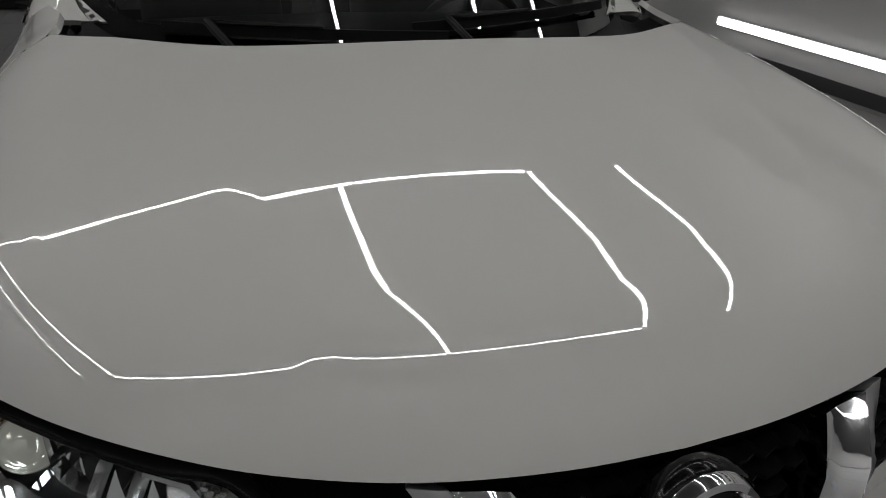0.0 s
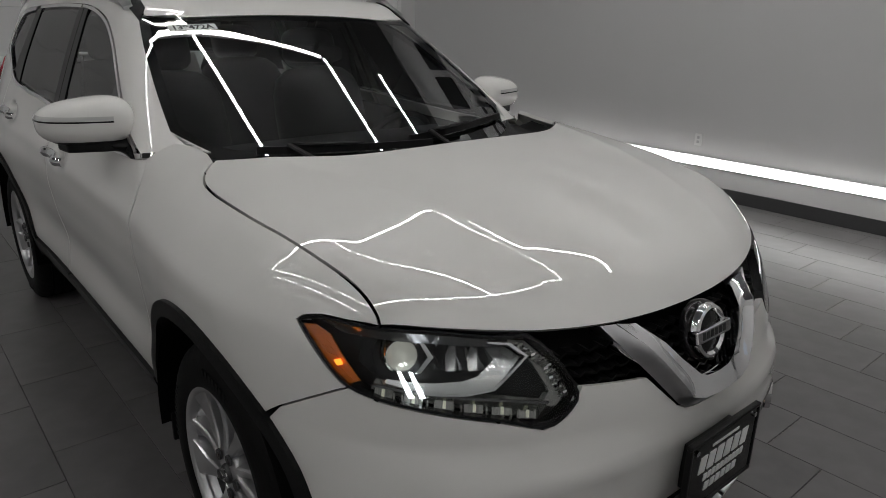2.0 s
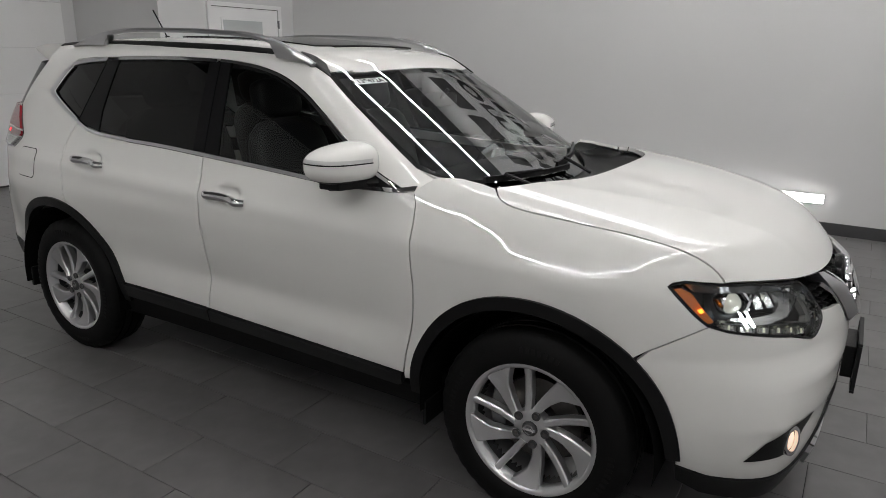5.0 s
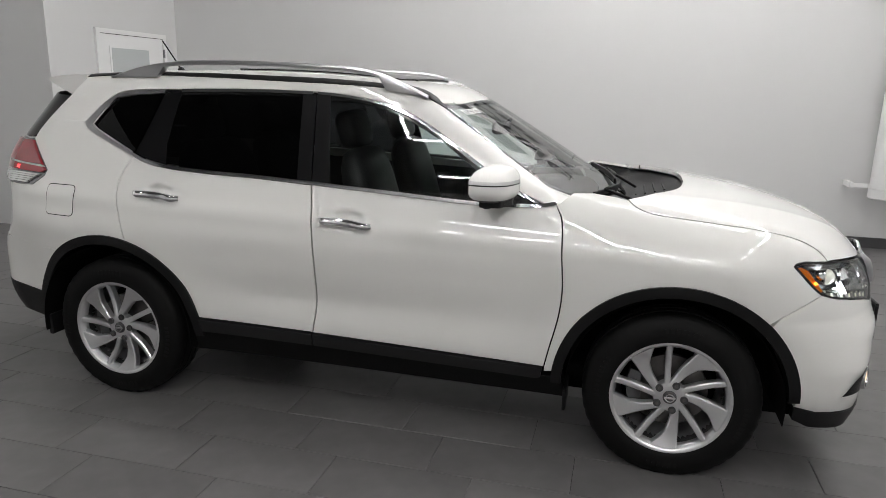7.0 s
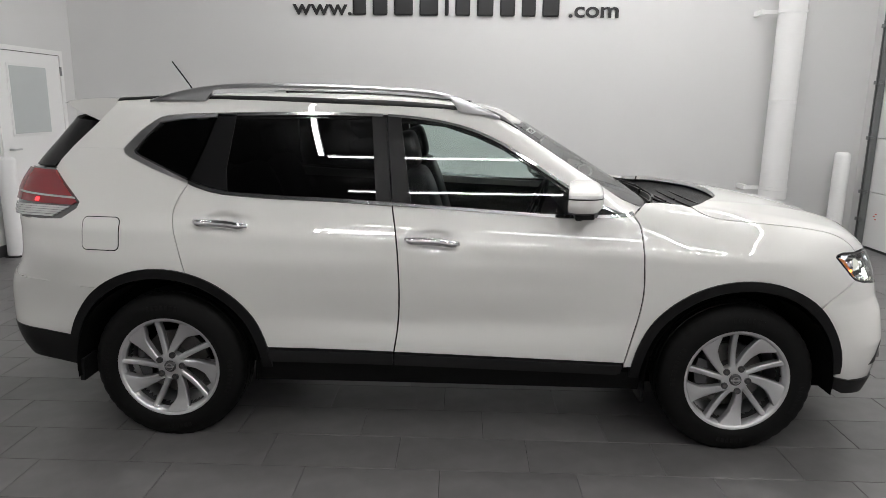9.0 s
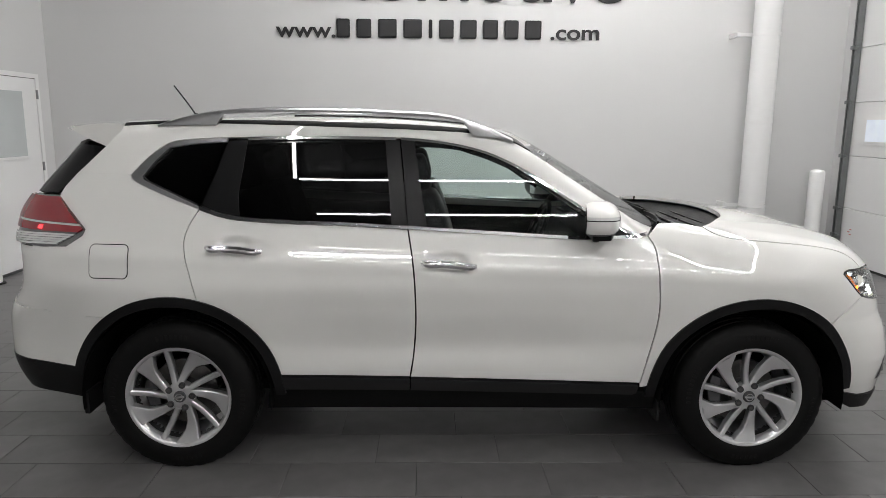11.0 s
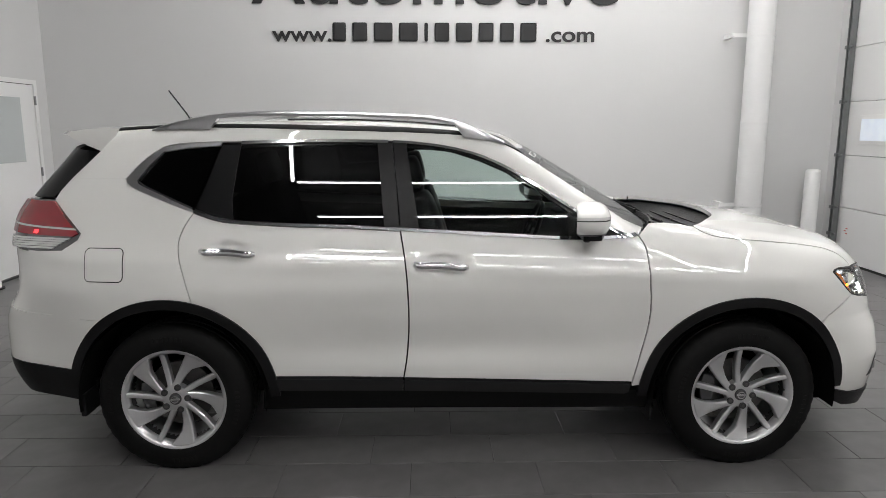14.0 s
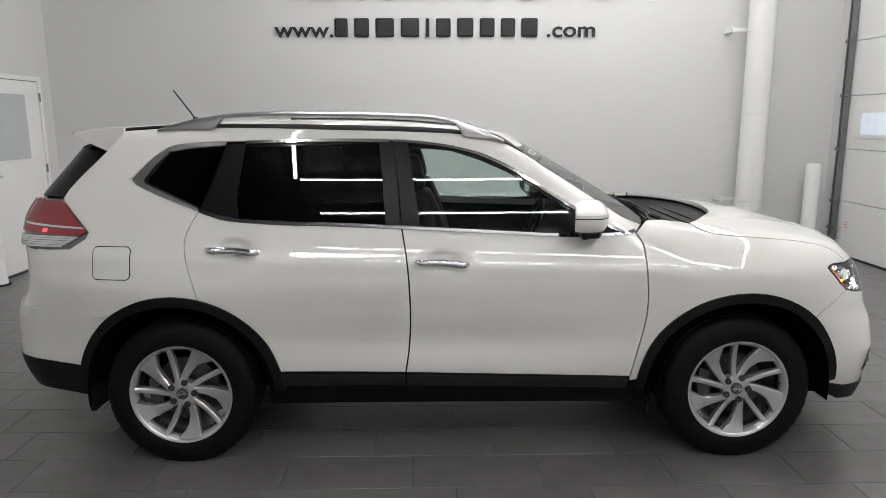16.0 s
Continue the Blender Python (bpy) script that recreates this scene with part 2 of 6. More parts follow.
def slab(name, x0, x1, y0, y1, z0, z1, mat, label, parent=None):
    return tagged(part(name, boxed(x0, x1, y0, y1, z0, z1), mat, parent), label, "", "", "structure")


floor = slab("floor", FAR_WEST, EAST + 0.4, SOUTH, NORTH, -0.2, -0.004, GROUT, "dark grey porcelain tiles laid in offset rows with thin joints")
floor["category"] = "floor"
wall_north = slab("wall_north", WEST - 0.2, EAST + 0.4, NORTH, NORTH + 0.2, -0.2, TOP, WALL, "plain white painted wall carrying the dealer sign")
wall_west = slab("wall_west", WEST - 0.2, WEST, 2.37, NORTH, -0.2, TOP, WALL, "white painted wall with the white service door")
wall_return = slab("wall_return", FAR_WEST, WEST - 0.2, 2.37, 2.57, -0.2, TOP, WALL, "short white return wall")
wall_far_west = slab("wall_far_west", FAR_WEST - 0.2, FAR_WEST, SOUTH, 2.57, -0.2, TOP, WALL, "plain white wall behind the car")
wall_south = slab("wall_south", FAR_WEST - 0.2, EAST + 0.4, SOUTH - 0.2, SOUTH, -0.2, TOP, WALL, "plain white wall opposite the sign")
for w, c in ((wall_north, "wall"), (wall_west, "wall"), (wall_return, "wall"), (wall_far_west, "wall"), (wall_south, "wall")):
    w["category"] = c
GARAGE0, GARAGE1, GARAGE_TOP = 4.33, -1.0, 3.6     # the roller opening along the east wall
e1 = slab("wall_east", EAST, EAST + 0.4, GARAGE0, NORTH, -0.2, TOP, WALL, "white wall beside the sectional garage door")
e2 = slab("wall_east_south", EAST, EAST + 0.4, SOUTH, GARAGE1, -0.2, TOP, WALL, "plain white wall past the garage door")
e3 = slab("wall_east_lintel", EAST, EAST + 0.4, GARAGE1, GARAGE0, GARAGE_TOP, TOP, WALL, "white wall above the garage door")
for w in (e1, e2, e3):
    w["category"] = "wall"
tagged(slab("ceiling", FAR_WEST - 0.2, EAST + 0.4, SOUTH - 0.2, NORTH + 0.2, TOP, TOP + 0.2, CEILING, "dark grey ceiling with rows of tube lights"), "", "ceiling")
for nm, a in (("baseboard", (WEST + 0.012, EAST, NORTH - 0.012, NORTH, 0, 0.115)), ("baseboard", (WEST, WEST + 0.012, 2.37, 3.03, 0, 0.115)),
              ("baseboard", (WEST, WEST + 0.012, 4.25, NORTH, 0, 0.115)), ("baseboard", (FAR_WEST, FAR_WEST + 0.012, SOUTH, 2.37, 0, 0.02))):
    tagged(slab(nm, *a, BASE, "charcoal skirting along the white wall"), "", "skirting")

# roller opening closed by a sectional door
garage = thing("garage_door", (EAST + 0.06, 0, 0), "white sectional garage door with small frosted windows", "garage door")
z0, rows_z = 0.02, (0.02, 0.665, 1.291, 1.918, 2.543, 3.17, 3.62)
for k in range(len(rows_z) - 1):
    p = part("panel", boxed(EAST + 0.06, EAST + 0.10, GARAGE1 + 0.02, GARAGE0 - 0.05, rows_z[k] + 0.003, rows_z[k + 1] - 0.003, 0.006), WHITE_METAL, garage)
    p.location = (-EAST - 0.06, 0, 0)
    if k == 2:
        for yc in (3.68, 2.30, 0.92):
            f = part("window", boxed(EAST + 0.045, EAST + 0.06, yc - 0.36, yc + 0.36, 1.425, 1.757, 0.004), WHITE_METAL, p)
            part("pane", boxed(EAST + 0.038, EAST + 0.046, yc - 0.31, yc + 0.31, 1.468, 1.714), FROST_GLOW, f, "pale frosted pane with a faint glow of its own")
track = thing("door_track", (EAST, GARAGE0 - 0.03, 0), "grey galvanised vertical track with roller hinges", "door track")
part("rail", boxed(-0.02, 0.05, -0.035, -0.012, 0.03, 3.6), GREY_METAL, track)
part("rail", boxed(-0.02, 0.05, 0.012, 0.03, 0.03, 3.6), GREY_METAL, track)
part("seal", boxed(0.02, 0.055, -0.012, 0.012, 0.0, 3.6), BLACK, track)
for zz in (0.34, 0.665, 1.291, 1.918, 2.543, 3.17):
    part("hinge", box(boxed(-0.05, 0.0, -0.05, 0.02, zz - 0.02, zz + 0.02, 0.004), -0.035, -0.015, -0.12, -0.05, zz - 0.012, zz + 0.012), GREY_METAL, track)
mark = thing("notice", (EAST + 0.05, 4.06, 0.36), "small red printed safety marks on the garage door", "label")
for k in range(3):
    part("print_bar", boxed(-0.003, 0.0, 0.03 * (k % 2), 0.035 + 0.03 * (k % 2), 0.03 * k, 0.03 * k + 0.010), RED_MARK, mark)

# service door in the west wall
D0, D1, DH = 3.03, 4.25, 2.15
door_1 = thing("door_1", (WEST, D0, 0), "closed white service door with a frosted upper pane", "door", kind="structure")
part("door_frame", box(box(boxed(0, 0.03, 0, 0.06, 0, DH), 0, 0.03, D1 - D0 - 0.06, D1 - D0, 0, DH), 0, 0.03, 0.06, D1 - D0 - 0.06, DH - 0.05, DH), WHITE_METAL, door_1)
leaf = part("door_leaf", boxed(0.0, 0.018, 0.066, D1 - D0 - 0.066, 0.01, DH - 0.056, 0.003), WHITE_METAL, door_1)
gap = part("door_gap", boxed(0.0, 0.021, 0.06, D1 - D0 - 0.06, DH - 0.056, DH - 0.05), BLACK, door_1)
win = part("window_frame", boxed(0.018, 0.026, 0.20, D1 - D0 - 0.32, 1.21, 1.97, 0.003), WHITE_METAL, leaf)
part("pane", boxed(0.022, 0.028, 0.23, D1 - D0 - 0.35, 1.24, 1.945), FROST, leaf, "pale grey frosted pane")
for zz in (0.27, 1.11, 1.92):
    part("hinge", tube(boxed(0.026, 0.036, D1 - D0 - 0.075, D1 - D0 - 0.045, zz - 0.05, zz + 0.05), (0.036, D1 - D0 - 0.06, zz - 0.05), (0.036, D1 - D0 - 0.06, zz + 0.05), 0.008, n=10), GREY_METAL, door_1)
part("door_handle", tube(tube(bmesh.new(), (0.018, 0.12, 1.08), (0.07, 0.12, 1.08), 0.012), (0.065, 0.12, 1.08), (0.065, 0.24, 1.08), 0.010), SATIN, leaf, "satin metal lever handle")
part("threshold", boxed(0.0, 0.05, 0, D1 - D0, 0.0, 0.02), BASE, door_1)

# far west roller panel lines behind the car
far_door = thing("panel_door", (FAR_WEST, 0, 0), "wide white panelled door with faint horizontal seams", "garage door")
for k in range(7):
    part("panel", boxed(0.0, 0.03, -4.2, 2.2, 0.02 + 0.52 * k + 0.002, 0.02 + 0.52 * (k + 1) - 0.002, 0.004), WHITE_METAL, far_door)

# pipe and bollards in the corners
pipe = thing("drain_pipe", (3.71, 4.25, 0.57), "thick white wrapped pipe clamped to the wall", "pipe")
bm = lathe([(0.0, 0), (0.142, 0), (0.153, 0.012), (0.153, 0.10), (0.148, 0.105), (0.148, 1.10), (0.151, 1.105), (0.151, 1.13), (0.148, 1.135), (0.148, 4.62)], 40, "z")
part("pipe_body", bm, WHITE_METAL, pipe, smooth=True, split=30)
for zz in (0.11, 2.09):
    c = part("clamp", lathe([(0.149, zz), (0.158, zz), (0.158, zz + 0.03), (0.149, zz + 0.03)], 40, "z"), WHITE_METAL, pipe)
    part("bracket", box(boxed(-0.32, -0.10, 0.02, 0.035, zz - 0.006, zz + 0.036, 0.002), -0.33, -0.29, 0.035, 0.249, zz - 0.012, zz + 0.042), WHITE_METAL, c)


def bollard(x, y, h, group):
    t = thing("bollard", (x, y, 0), "white painted safety bollard with a domed top", "bollard", group)
    part("post", lathe([(0.0, h), (0.05, h - 0.004), (0.078, h - 0.018), (0.085, h - 0.04), (0.085, 0.0)][::-1], 36, "z"), WHITE_METAL, t, smooth=True, split=50)
    part("base_ring", lathe([(0.085, 0.0), (0.115, 0.0), (0.112, 0.012), (0.086, 0.016)], 36, "z"), BLACK, t)
    return t


bollard(4.46, 4.22, 1.13, "bollards by the doors")
bollard(-4.59, 2.93, 1.03, "bollards by the doors")
box_thing = thing("wall_socket", (-0.40, NORTH, 0.52), "small white wall socket plate above the light strip", "socket")
part("plate", boxed(-0.035, 0.035, -0.008, 0, -0.055, 0.055, 0.003), WHITE_METAL, box_thing)
for zz in (-0.02, 0.02):
    part("outlet", boxed(-0.012, 0.012, -0.011, -0.008, zz - 0.012, zz + 0.012), SATIN, box_thing)

# low light strip on the north wall
strip = thing("wall_light_strip", (0, NORTH, 0.333), "long lit white light strip low on the wall", "light strip")
xs = [1.97 - 2.57 * k for k in range(3)]
for a, b in zip(xs[1:], xs[:-1]):
    u = part("lamp_unit", boxed(a + 0.003, b - 0.003, -0.036, 0, -0.045, 0.045, 0.004), WHITE_METAL, strip)
    part("diffuser", prism([(-0.0365, -0.041), (-0.050, -0.038), (-0.060, -0.025), (-0.064, 0.0), (-0.060, 0.025), (-0.050, 0.038), (-0.0365, 0.041)], b - a - 0.016, "yz", a + 0.008), GLOW_STRIP, u, "glowing white diffuser")

# ceiling tubes in a ladder pattern
LAMP_Z = 5.0


def ceiling_row(x0, y0, x1, y1, n):
    turn, h = math.atan2(y1 - y0, x1 - x0), math.hypot(x1 - x0, y1 - y0) / n / 2
    for k in range(n):
        f = (k + 0.5) / n
        t = thing("ceiling_light", (x0 + (x1 - x0) * f, y0 + (y1 - y0) * f, LAMP_Z), "slim lit tube light hung under the ceiling", "ceiling light", "ladder of ceiling tubes")
        t.rotation_euler = (0, 0, turn)
        part("housing", boxed(-h + 0.004, h - 0.004, -0.022, 0.022, 0.012, 0.05), WHITE_METAL, t)
        part("tube", boxed(-h + 0.012, h - 0.012, -0.018, 0.018, -0.014, 0.0115), GLOW_TUBE, t, "glowing white tube")
        part("hanger", tube(bmesh.new(), (0, 0, 0.05), (0, 0, TOP - LAMP_Z), 0.006, n=8), GREY_METAL, t)


ceiling_row(-1.10, 3.30, 3.60, 4.00, 2)
ceiling_row(-1.02, 2.19, 3.65, 2.75, 2)
ceiling_row(-1.14, 0.30, 3.65, 0.51, 2)
ceiling_row(-1.02, 2.15, -1.56, -4.79, 4)
ceiling_row(3.68, 2.72, 3.66, -4.79, 4)
ceiling_row(-1.52, -4.82, 3.60, -4.82, 3)
ceiling_row(-1.45, -6.10, 3.60, -6.10, 3)


# sign lettering on two walls; the firm's own name stays plain blocks
def sign(m, group):
    t = thing("wall_sign", (0, 0, 0), "large black lettered sign standing off the white wall", "sign", group)
    t.matrix_world = m
    lettering("word", "Automotive", 0.748, INK, pose(-0.045, 0, 3.055, 90), t, 1.19, 0.012, weight=0.008)
    lettering("web_prefix", "www.", 0.245, INK, pose(-1.984, 0, 2.622, 90), t, 1.20, 0.008, align="LEFT", weight=0.004)
    lettering("web_suffix", ".com", 0.245, INK, pose(1.235, 0, 2.622, 90), t, 1.24, 0.008, align="LEFT", weight=0.004)
    widths = (0.215, 0.234, 0.28, 0.28, 0.103, 0.234, 0.252, 0.234, 0.224, 0.252)
    x = -1.279
    for w in widths:
        part("name_block", boxed(x, x + w - 0.06, -0.008, 0.008, 2.622, 2.834, 0.02), INK, t)
        x += w + 0.018
    x = -2.16
    for w in (0.54, 0.56, 0.67, 0.67, 0.19, 0.56):
        part("name_block", boxed(x, x + w, -0.012, 0.012, 3.77, 4.31, 0.03), INK, t)
        x += w + 0.14


sign(Matrix.Translation((0.0, NORTH - 0.013, 0)), "dealer signs")
sign(Matrix.Translation((0.0, SOUTH + 0.013, 0)) @ Matrix.Rotation(math.pi, 4, "Z"), "dealer signs")

from mathutils.geometry import delaunay_2d_cdt

# ---- the car's outer surface, as a solid ----
def tab(v, pairs):
    """Smooth curve through (position, value) pairs."""
    px = np.array([p[0] for p in pairs], float)
    py = np.array([p[1] for p in pairs], float)
    m = np.gradient(py, px)
    v = np.clip(v, px[0], px[-1])
    i = np.clip(np.searchsorted(px, v) - 1, 0, len(px) - 2)
    h = px[i + 1] - px[i]
    s = (v - px[i]) / h
    return ((2 * s**3 - 3 * s**2 + 1) * py[i] + (s**3 - 2 * s**2 + s) * h * m[i]
            + (-2 * s**3 + 3 * s**2) * py[i + 1] + (s**3 - s**2) * h * m[i + 1])


def smax(a, b, k):
    h = np.maximum(k - np.abs(a - b), 0) / k
    return np.maximum(a, b) + h * h * k / 4


SIDE = [(0.15, 0.735), (0.30, 0.785), (0.42, 0.827), (0.50, 0.838), (0.62, 0.838), (0.78, 0.854), (0.90, 0.863), (0.98, 0.847),
        (1.06, 0.8205), (1.13, 0.7945), (1.20, 0.768), (1.30, 0.728), (1.40, 0.686), (1.50, 0.641), (1.60, 0.593), (1.72, 0.53)]
TAPER = [(-2.4, 0.195), (-2.2, 0.135), (-2.0, 0.085), (-1.77, 0.022), (-1.5, -0.010), (-1.1, -0.016), (-0.6, -0.004), (-0.1, 0.0), (0.5, 0.0), (0.85, -0.002),
         (1.1, -0.012), (1.35, -0.022), (1.6, -0.012), (1.75, 0.010), (1.9, 0.045), (2.1, 0.115), (2.3, 0.205)]
HOOD = [(0.5, 1.45), (0.8, 1.28), (1.0, 1.225), (1.125, 1.212), (1.29, 1.195), (1.458, 1.176), (1.625, 1.151), (1.795, 1.115), (1.966, 1.062),
        (2.06, 1.02), (2.14, 0.965), (2.2, 0.90), (2.3, 0.75)]
NOSE = [(0.12, 2.10), (0.22, 2.17), (0.34, 2.215), (0.46, 2.235), (0.58, 2.25), (0.70, 2.245), (0.80, 2.225), (0.88, 2.195),
        (0.94, 2.165), (1.0, 2.13), (1.2, 2.0)]
TAIL = [(0.15, 2.10), (0.30, 2.25), (0.45, 2.335), (0.60, 2.35), (0.74, 2.335), (0.84, 2.285), (0.95, 2.27), (1.10, 2.265), (1.22, 2.22),
        (1.30, 2.16), (1.45, 2.02), (1.58, 1.90), (1.75, 1.72)]
ROOF = [(-2.3, 1.575), (-2.1, 1.603), (-1.8, 1.632), (-1.4, 1.655), (-1.0, 1.668), (-0.6, 1.670), (-0.2, 1.655), (0.1, 1.625), (0.25, 1.594),
        (0.36, 1.536), (0.46, 1.478), (0.625, 1.381), (0.80, 1.276), (0.95, 1.185), (1.15, 1.061), (1.4, 0.90)]


def half_width(x, z):
    arch = 0.022 * np.exp(-((x - 1.353) / 0.36)**2) + 0.020 * np.exp(-((x + 1.353) / 0.38)**2)
    fade = np.exp(-((z - 0.70) / 0.22)**2)
    crease = 0.010 * np.exp(-((z - 0.985 + 0.03 * x) / 0.045)**2)
    scoop = 0.016 * np.exp(-((z - 0.60) / 0.10)**2 - ((x + 0.05) / 0.75)**4)
    cups = sum(0.007 * np.exp(-(((x - hx - 0.01) / 0.145)**2 + ((z - hz) / 0.046)**2)**3) + 0.024 * np.exp(-(((x - hx - 0.01) / 0.068)**2 + ((z - hz - 0.010) / 0.036)**2)**2) for hx, hz in ((-1.067, 1.060), (-0.092, 0.998)))
    return tab(z, SIDE) - cups - tab(x, TAPER) + arch * fade + crease - scoop


def body(x, y, z):
    """Below zero inside the lower body: bonnet, wings, doors, bumpers."""
    a = np.abs(y)
    side = a - half_width(x, z)
    ridge = 0.0067 * np.exp(-((a - 0.90 - 0.10 * (1.2 - x)) / 0.1455)**2)
    off = a - 0.41 + 0.29 * (x - 1.8)      # the bonnet's raised line, drawing in towards the badge
    fold = 0.0075 * np.exp(-np.sqrt(off**2 + 0.008**2) / 0.10) * np.clip((2.14 - x) / 0.12, 0, 1)
    top = z - tab(x, HOOD) + (0.101 + 0.017 * (x - 1.5)) * a * a + 0.0254 * a**4 - ridge - fold + 0.002
    low = np.clip((0.72 - z) / 0.2, 0, 1)
    front = x - tab(z, NOSE) + (0.38 - 0.16 * low) * a**2 + (0.50 - 0.1 * low) * a**6
    front -= 0.012 * np.exp(-((z - 0.645) / 0.04)**2 - ((a - 0.42) / 0.26)**2) - 0.012 * np.exp(-((z - 0.46) / 0.07)**2 - ((a - 0.52) / 0.16)**2)
    back = -x - tab(z, TAIL) + 0.25 * a**2 + 0.45 * a**6
    return smax(smax(smax(side, top, 0.16), front, 0.10), back, 0.10)


def cab(x, y, z):
    """Below zero inside the glasshouse: screen, roof, side windows, tailgate."""
    a = np.abs(y)
    side = a - half_width(x, z)
    top = z - tab(x + 0.23 * a * a * np.clip((x + 0.2) / 0.5, 0, 1), ROOF) + 0.06 * a * a
    back = -x - tab(z, TAIL) + 0.25 * a**2 + 0.45 * a**6
    return smax(smax(side, top, 0.07), back, 0.08)


def meet(shell, o, d, reach=3.5):
    """Where rays from outside first meet a shell; nan where they miss."""
    o, d = np.broadcast_arrays(np.asarray(o, float), np.asarray(d, float))
    t0, t1 = np.full(len(o), np.nan), np.full(len(o), np.nan)
    last = np.full(len(o), 1.0)
    n = 170
    for i in range(n + 1):
        t = reach * i / n
        p = o + t * d
        f = shell(p[:, 0], p[:, 1], p[:, 2])
        new_hit = np.isnan(t1) & (f < 0) & (last >= 0)
        t1[new_hit], t0[new_hit] = t, t - reach / n
        last = f
    for _ in range(26):
        tm = (t0 + t1) / 2
        p = o + tm[:, None] * d
        inside = shell(p[:, 0], p[:, 1], p[:, 2]) < 0
        t1 = np.where(inside, tm, t1)
        t0 = np.where(inside, t0, tm)
    return o + t1[:, None] * d


# ---- panels: outlines thrown on the car's outer surface ----
def rays(proj, u, v):
    """Rays towards the surface for the pairs (u, v) of a projection; angles in degrees."""
    u, v = np.asarray(u, float), np.asarray(v, float)
    zero, one = np.zeros_like(u), np.ones_like(u)
    kind = proj[0]
    if kind == "side":
        return np.stack([u, zero - 1.6, v], 1), np.stack([zero, one, zero], 1)
    if kind == "top":
        return np.stack([u, v, zero + 2.4], 1), np.stack([zero, zero, -one], 1)
    if kind == "front":
        return np.stack([zero + 2.9, u, v], 1), np.stack([-one, zero, zero], 1)
    if kind == "cyl":      # round an upright axis; positive angles on the car's right
        xc, s = proj[1], proj[2]
        d = np.stack([s * np.cos(np.radians(u)), -np.sin(np.radians(u)), zero], 1)
        return np.stack([zero + xc, zero, v], 1) + 1.9 * d, -d
    if kind == "fan":      # round an axis along the car
        d = np.stack([zero, -np.cos(np.radians(v)), np.sin(np.radians(v))], 1)
        return np.stack([u, zero + proj[1], zero + proj[2]], 1) + 1.5 * d, -d
    if kind == "arc":      # round an axis across the car
        d = np.stack([np.cos(np.radians(v)), zero, np.sin(np.radians(v))], 1)
        return np.stack([zero + proj[1], u, zero + proj[2]], 1) + 1.9 * d, -d


def flat(proj, p):
    """The pair (u, v) of places on the surface."""
    p = np.asarray(p, float)
    kind = proj[0]
    if kind == "side":
        return p[:, [0, 2]]
    if kind == "top":
        return p[:, [0, 1]]
    if kind == "front":
        return p[:, [1, 2]]
    if kind == "cyl":
        return np.stack([np.degrees(np.arctan2(-p[:, 1], proj[2] * (p[:, 0] - proj[1]))), p[:, 2]], 1)
    if kind == "fan":
        return np.stack([p[:, 0], np.degrees(np.arctan2(p[:, 2] - proj[2], proj[1] - p[:, 1]))], 1)
    if kind == "arc":
        return np.stack([p[:, 1], np.degrees(np.arctan2(p[:, 2] - proj[2], p[:, 0] - proj[1]))], 1)


STRETCH = {"side": (1, 1), "top": (1, 1), "front": (1, 1), "cyl": (0.0155, 1), "fan": (1, 0.0095), "arc": (1, 0.0155)}


def on(shell, proj, pairs):
    pairs = np.asarray(pairs, float)
    return meet(shell, *rays(proj, pairs[:, 0], pairs[:, 1]))


def slope(shell, p):
    e = 5e-4
    g = np.stack([shell(*(p[:, i] + (e if i == j else 0) for i in range(3))) - shell(*(p[:, i] - (e if i == j else 0) for i in range(3)))
                  for j in range(3)], 1)
    return g / np.linalg.norm(g, axis=1, keepdims=True)


def resample(poly, step):
    out = []
    for a, b in zip(poly, np.roll(poly, -1, axis=0)):
        n = max(1, int(np.ceil(np.linalg.norm(b - a) / step)))
        out += [a + (b - a) * k / n for k in range(n)]
    return np.array(out)


def shrink(poly, d):
    """The outline moved inwards by d."""
    area = np.sum(poly[:, 0] * np.roll(poly[:, 1], -1) - poly[:, 1] * np.roll(poly[:, 0], -1))
    t0 = poly - np.roll(poly, 1, axis=0)
    t1 = np.roll(poly, -1, axis=0) - poly
    t0 /= np.linalg.norm(t0, axis=1, keepdims=True) + 1e-12
    t1 /= np.linalg.norm(t1, axis=1, keepdims=True) + 1e-12
    n = np.stack([-(t0 + t1)[:, 1], (t0 + t1)[:, 0]], 1) * (1 if area > 0 else -1)
    n /= np.linalg.norm(n, axis=1, keepdims=True) + 1e-12
    return poly + n * d


def inside(poly, q):
    x, y = q[:, 0], q[:, 1]
    ok = np.zeros(len(q), bool)
    for a, b in zip(poly, np.roll(poly, -1, axis=0)):
        cross = ((a[1] > y) != (b[1] > y)) & (x < (b[0] - a[0]) * (y - a[1]) / (b[1] - a[1] + 1e-15) + a[0])
        ok ^= cross
    return ok


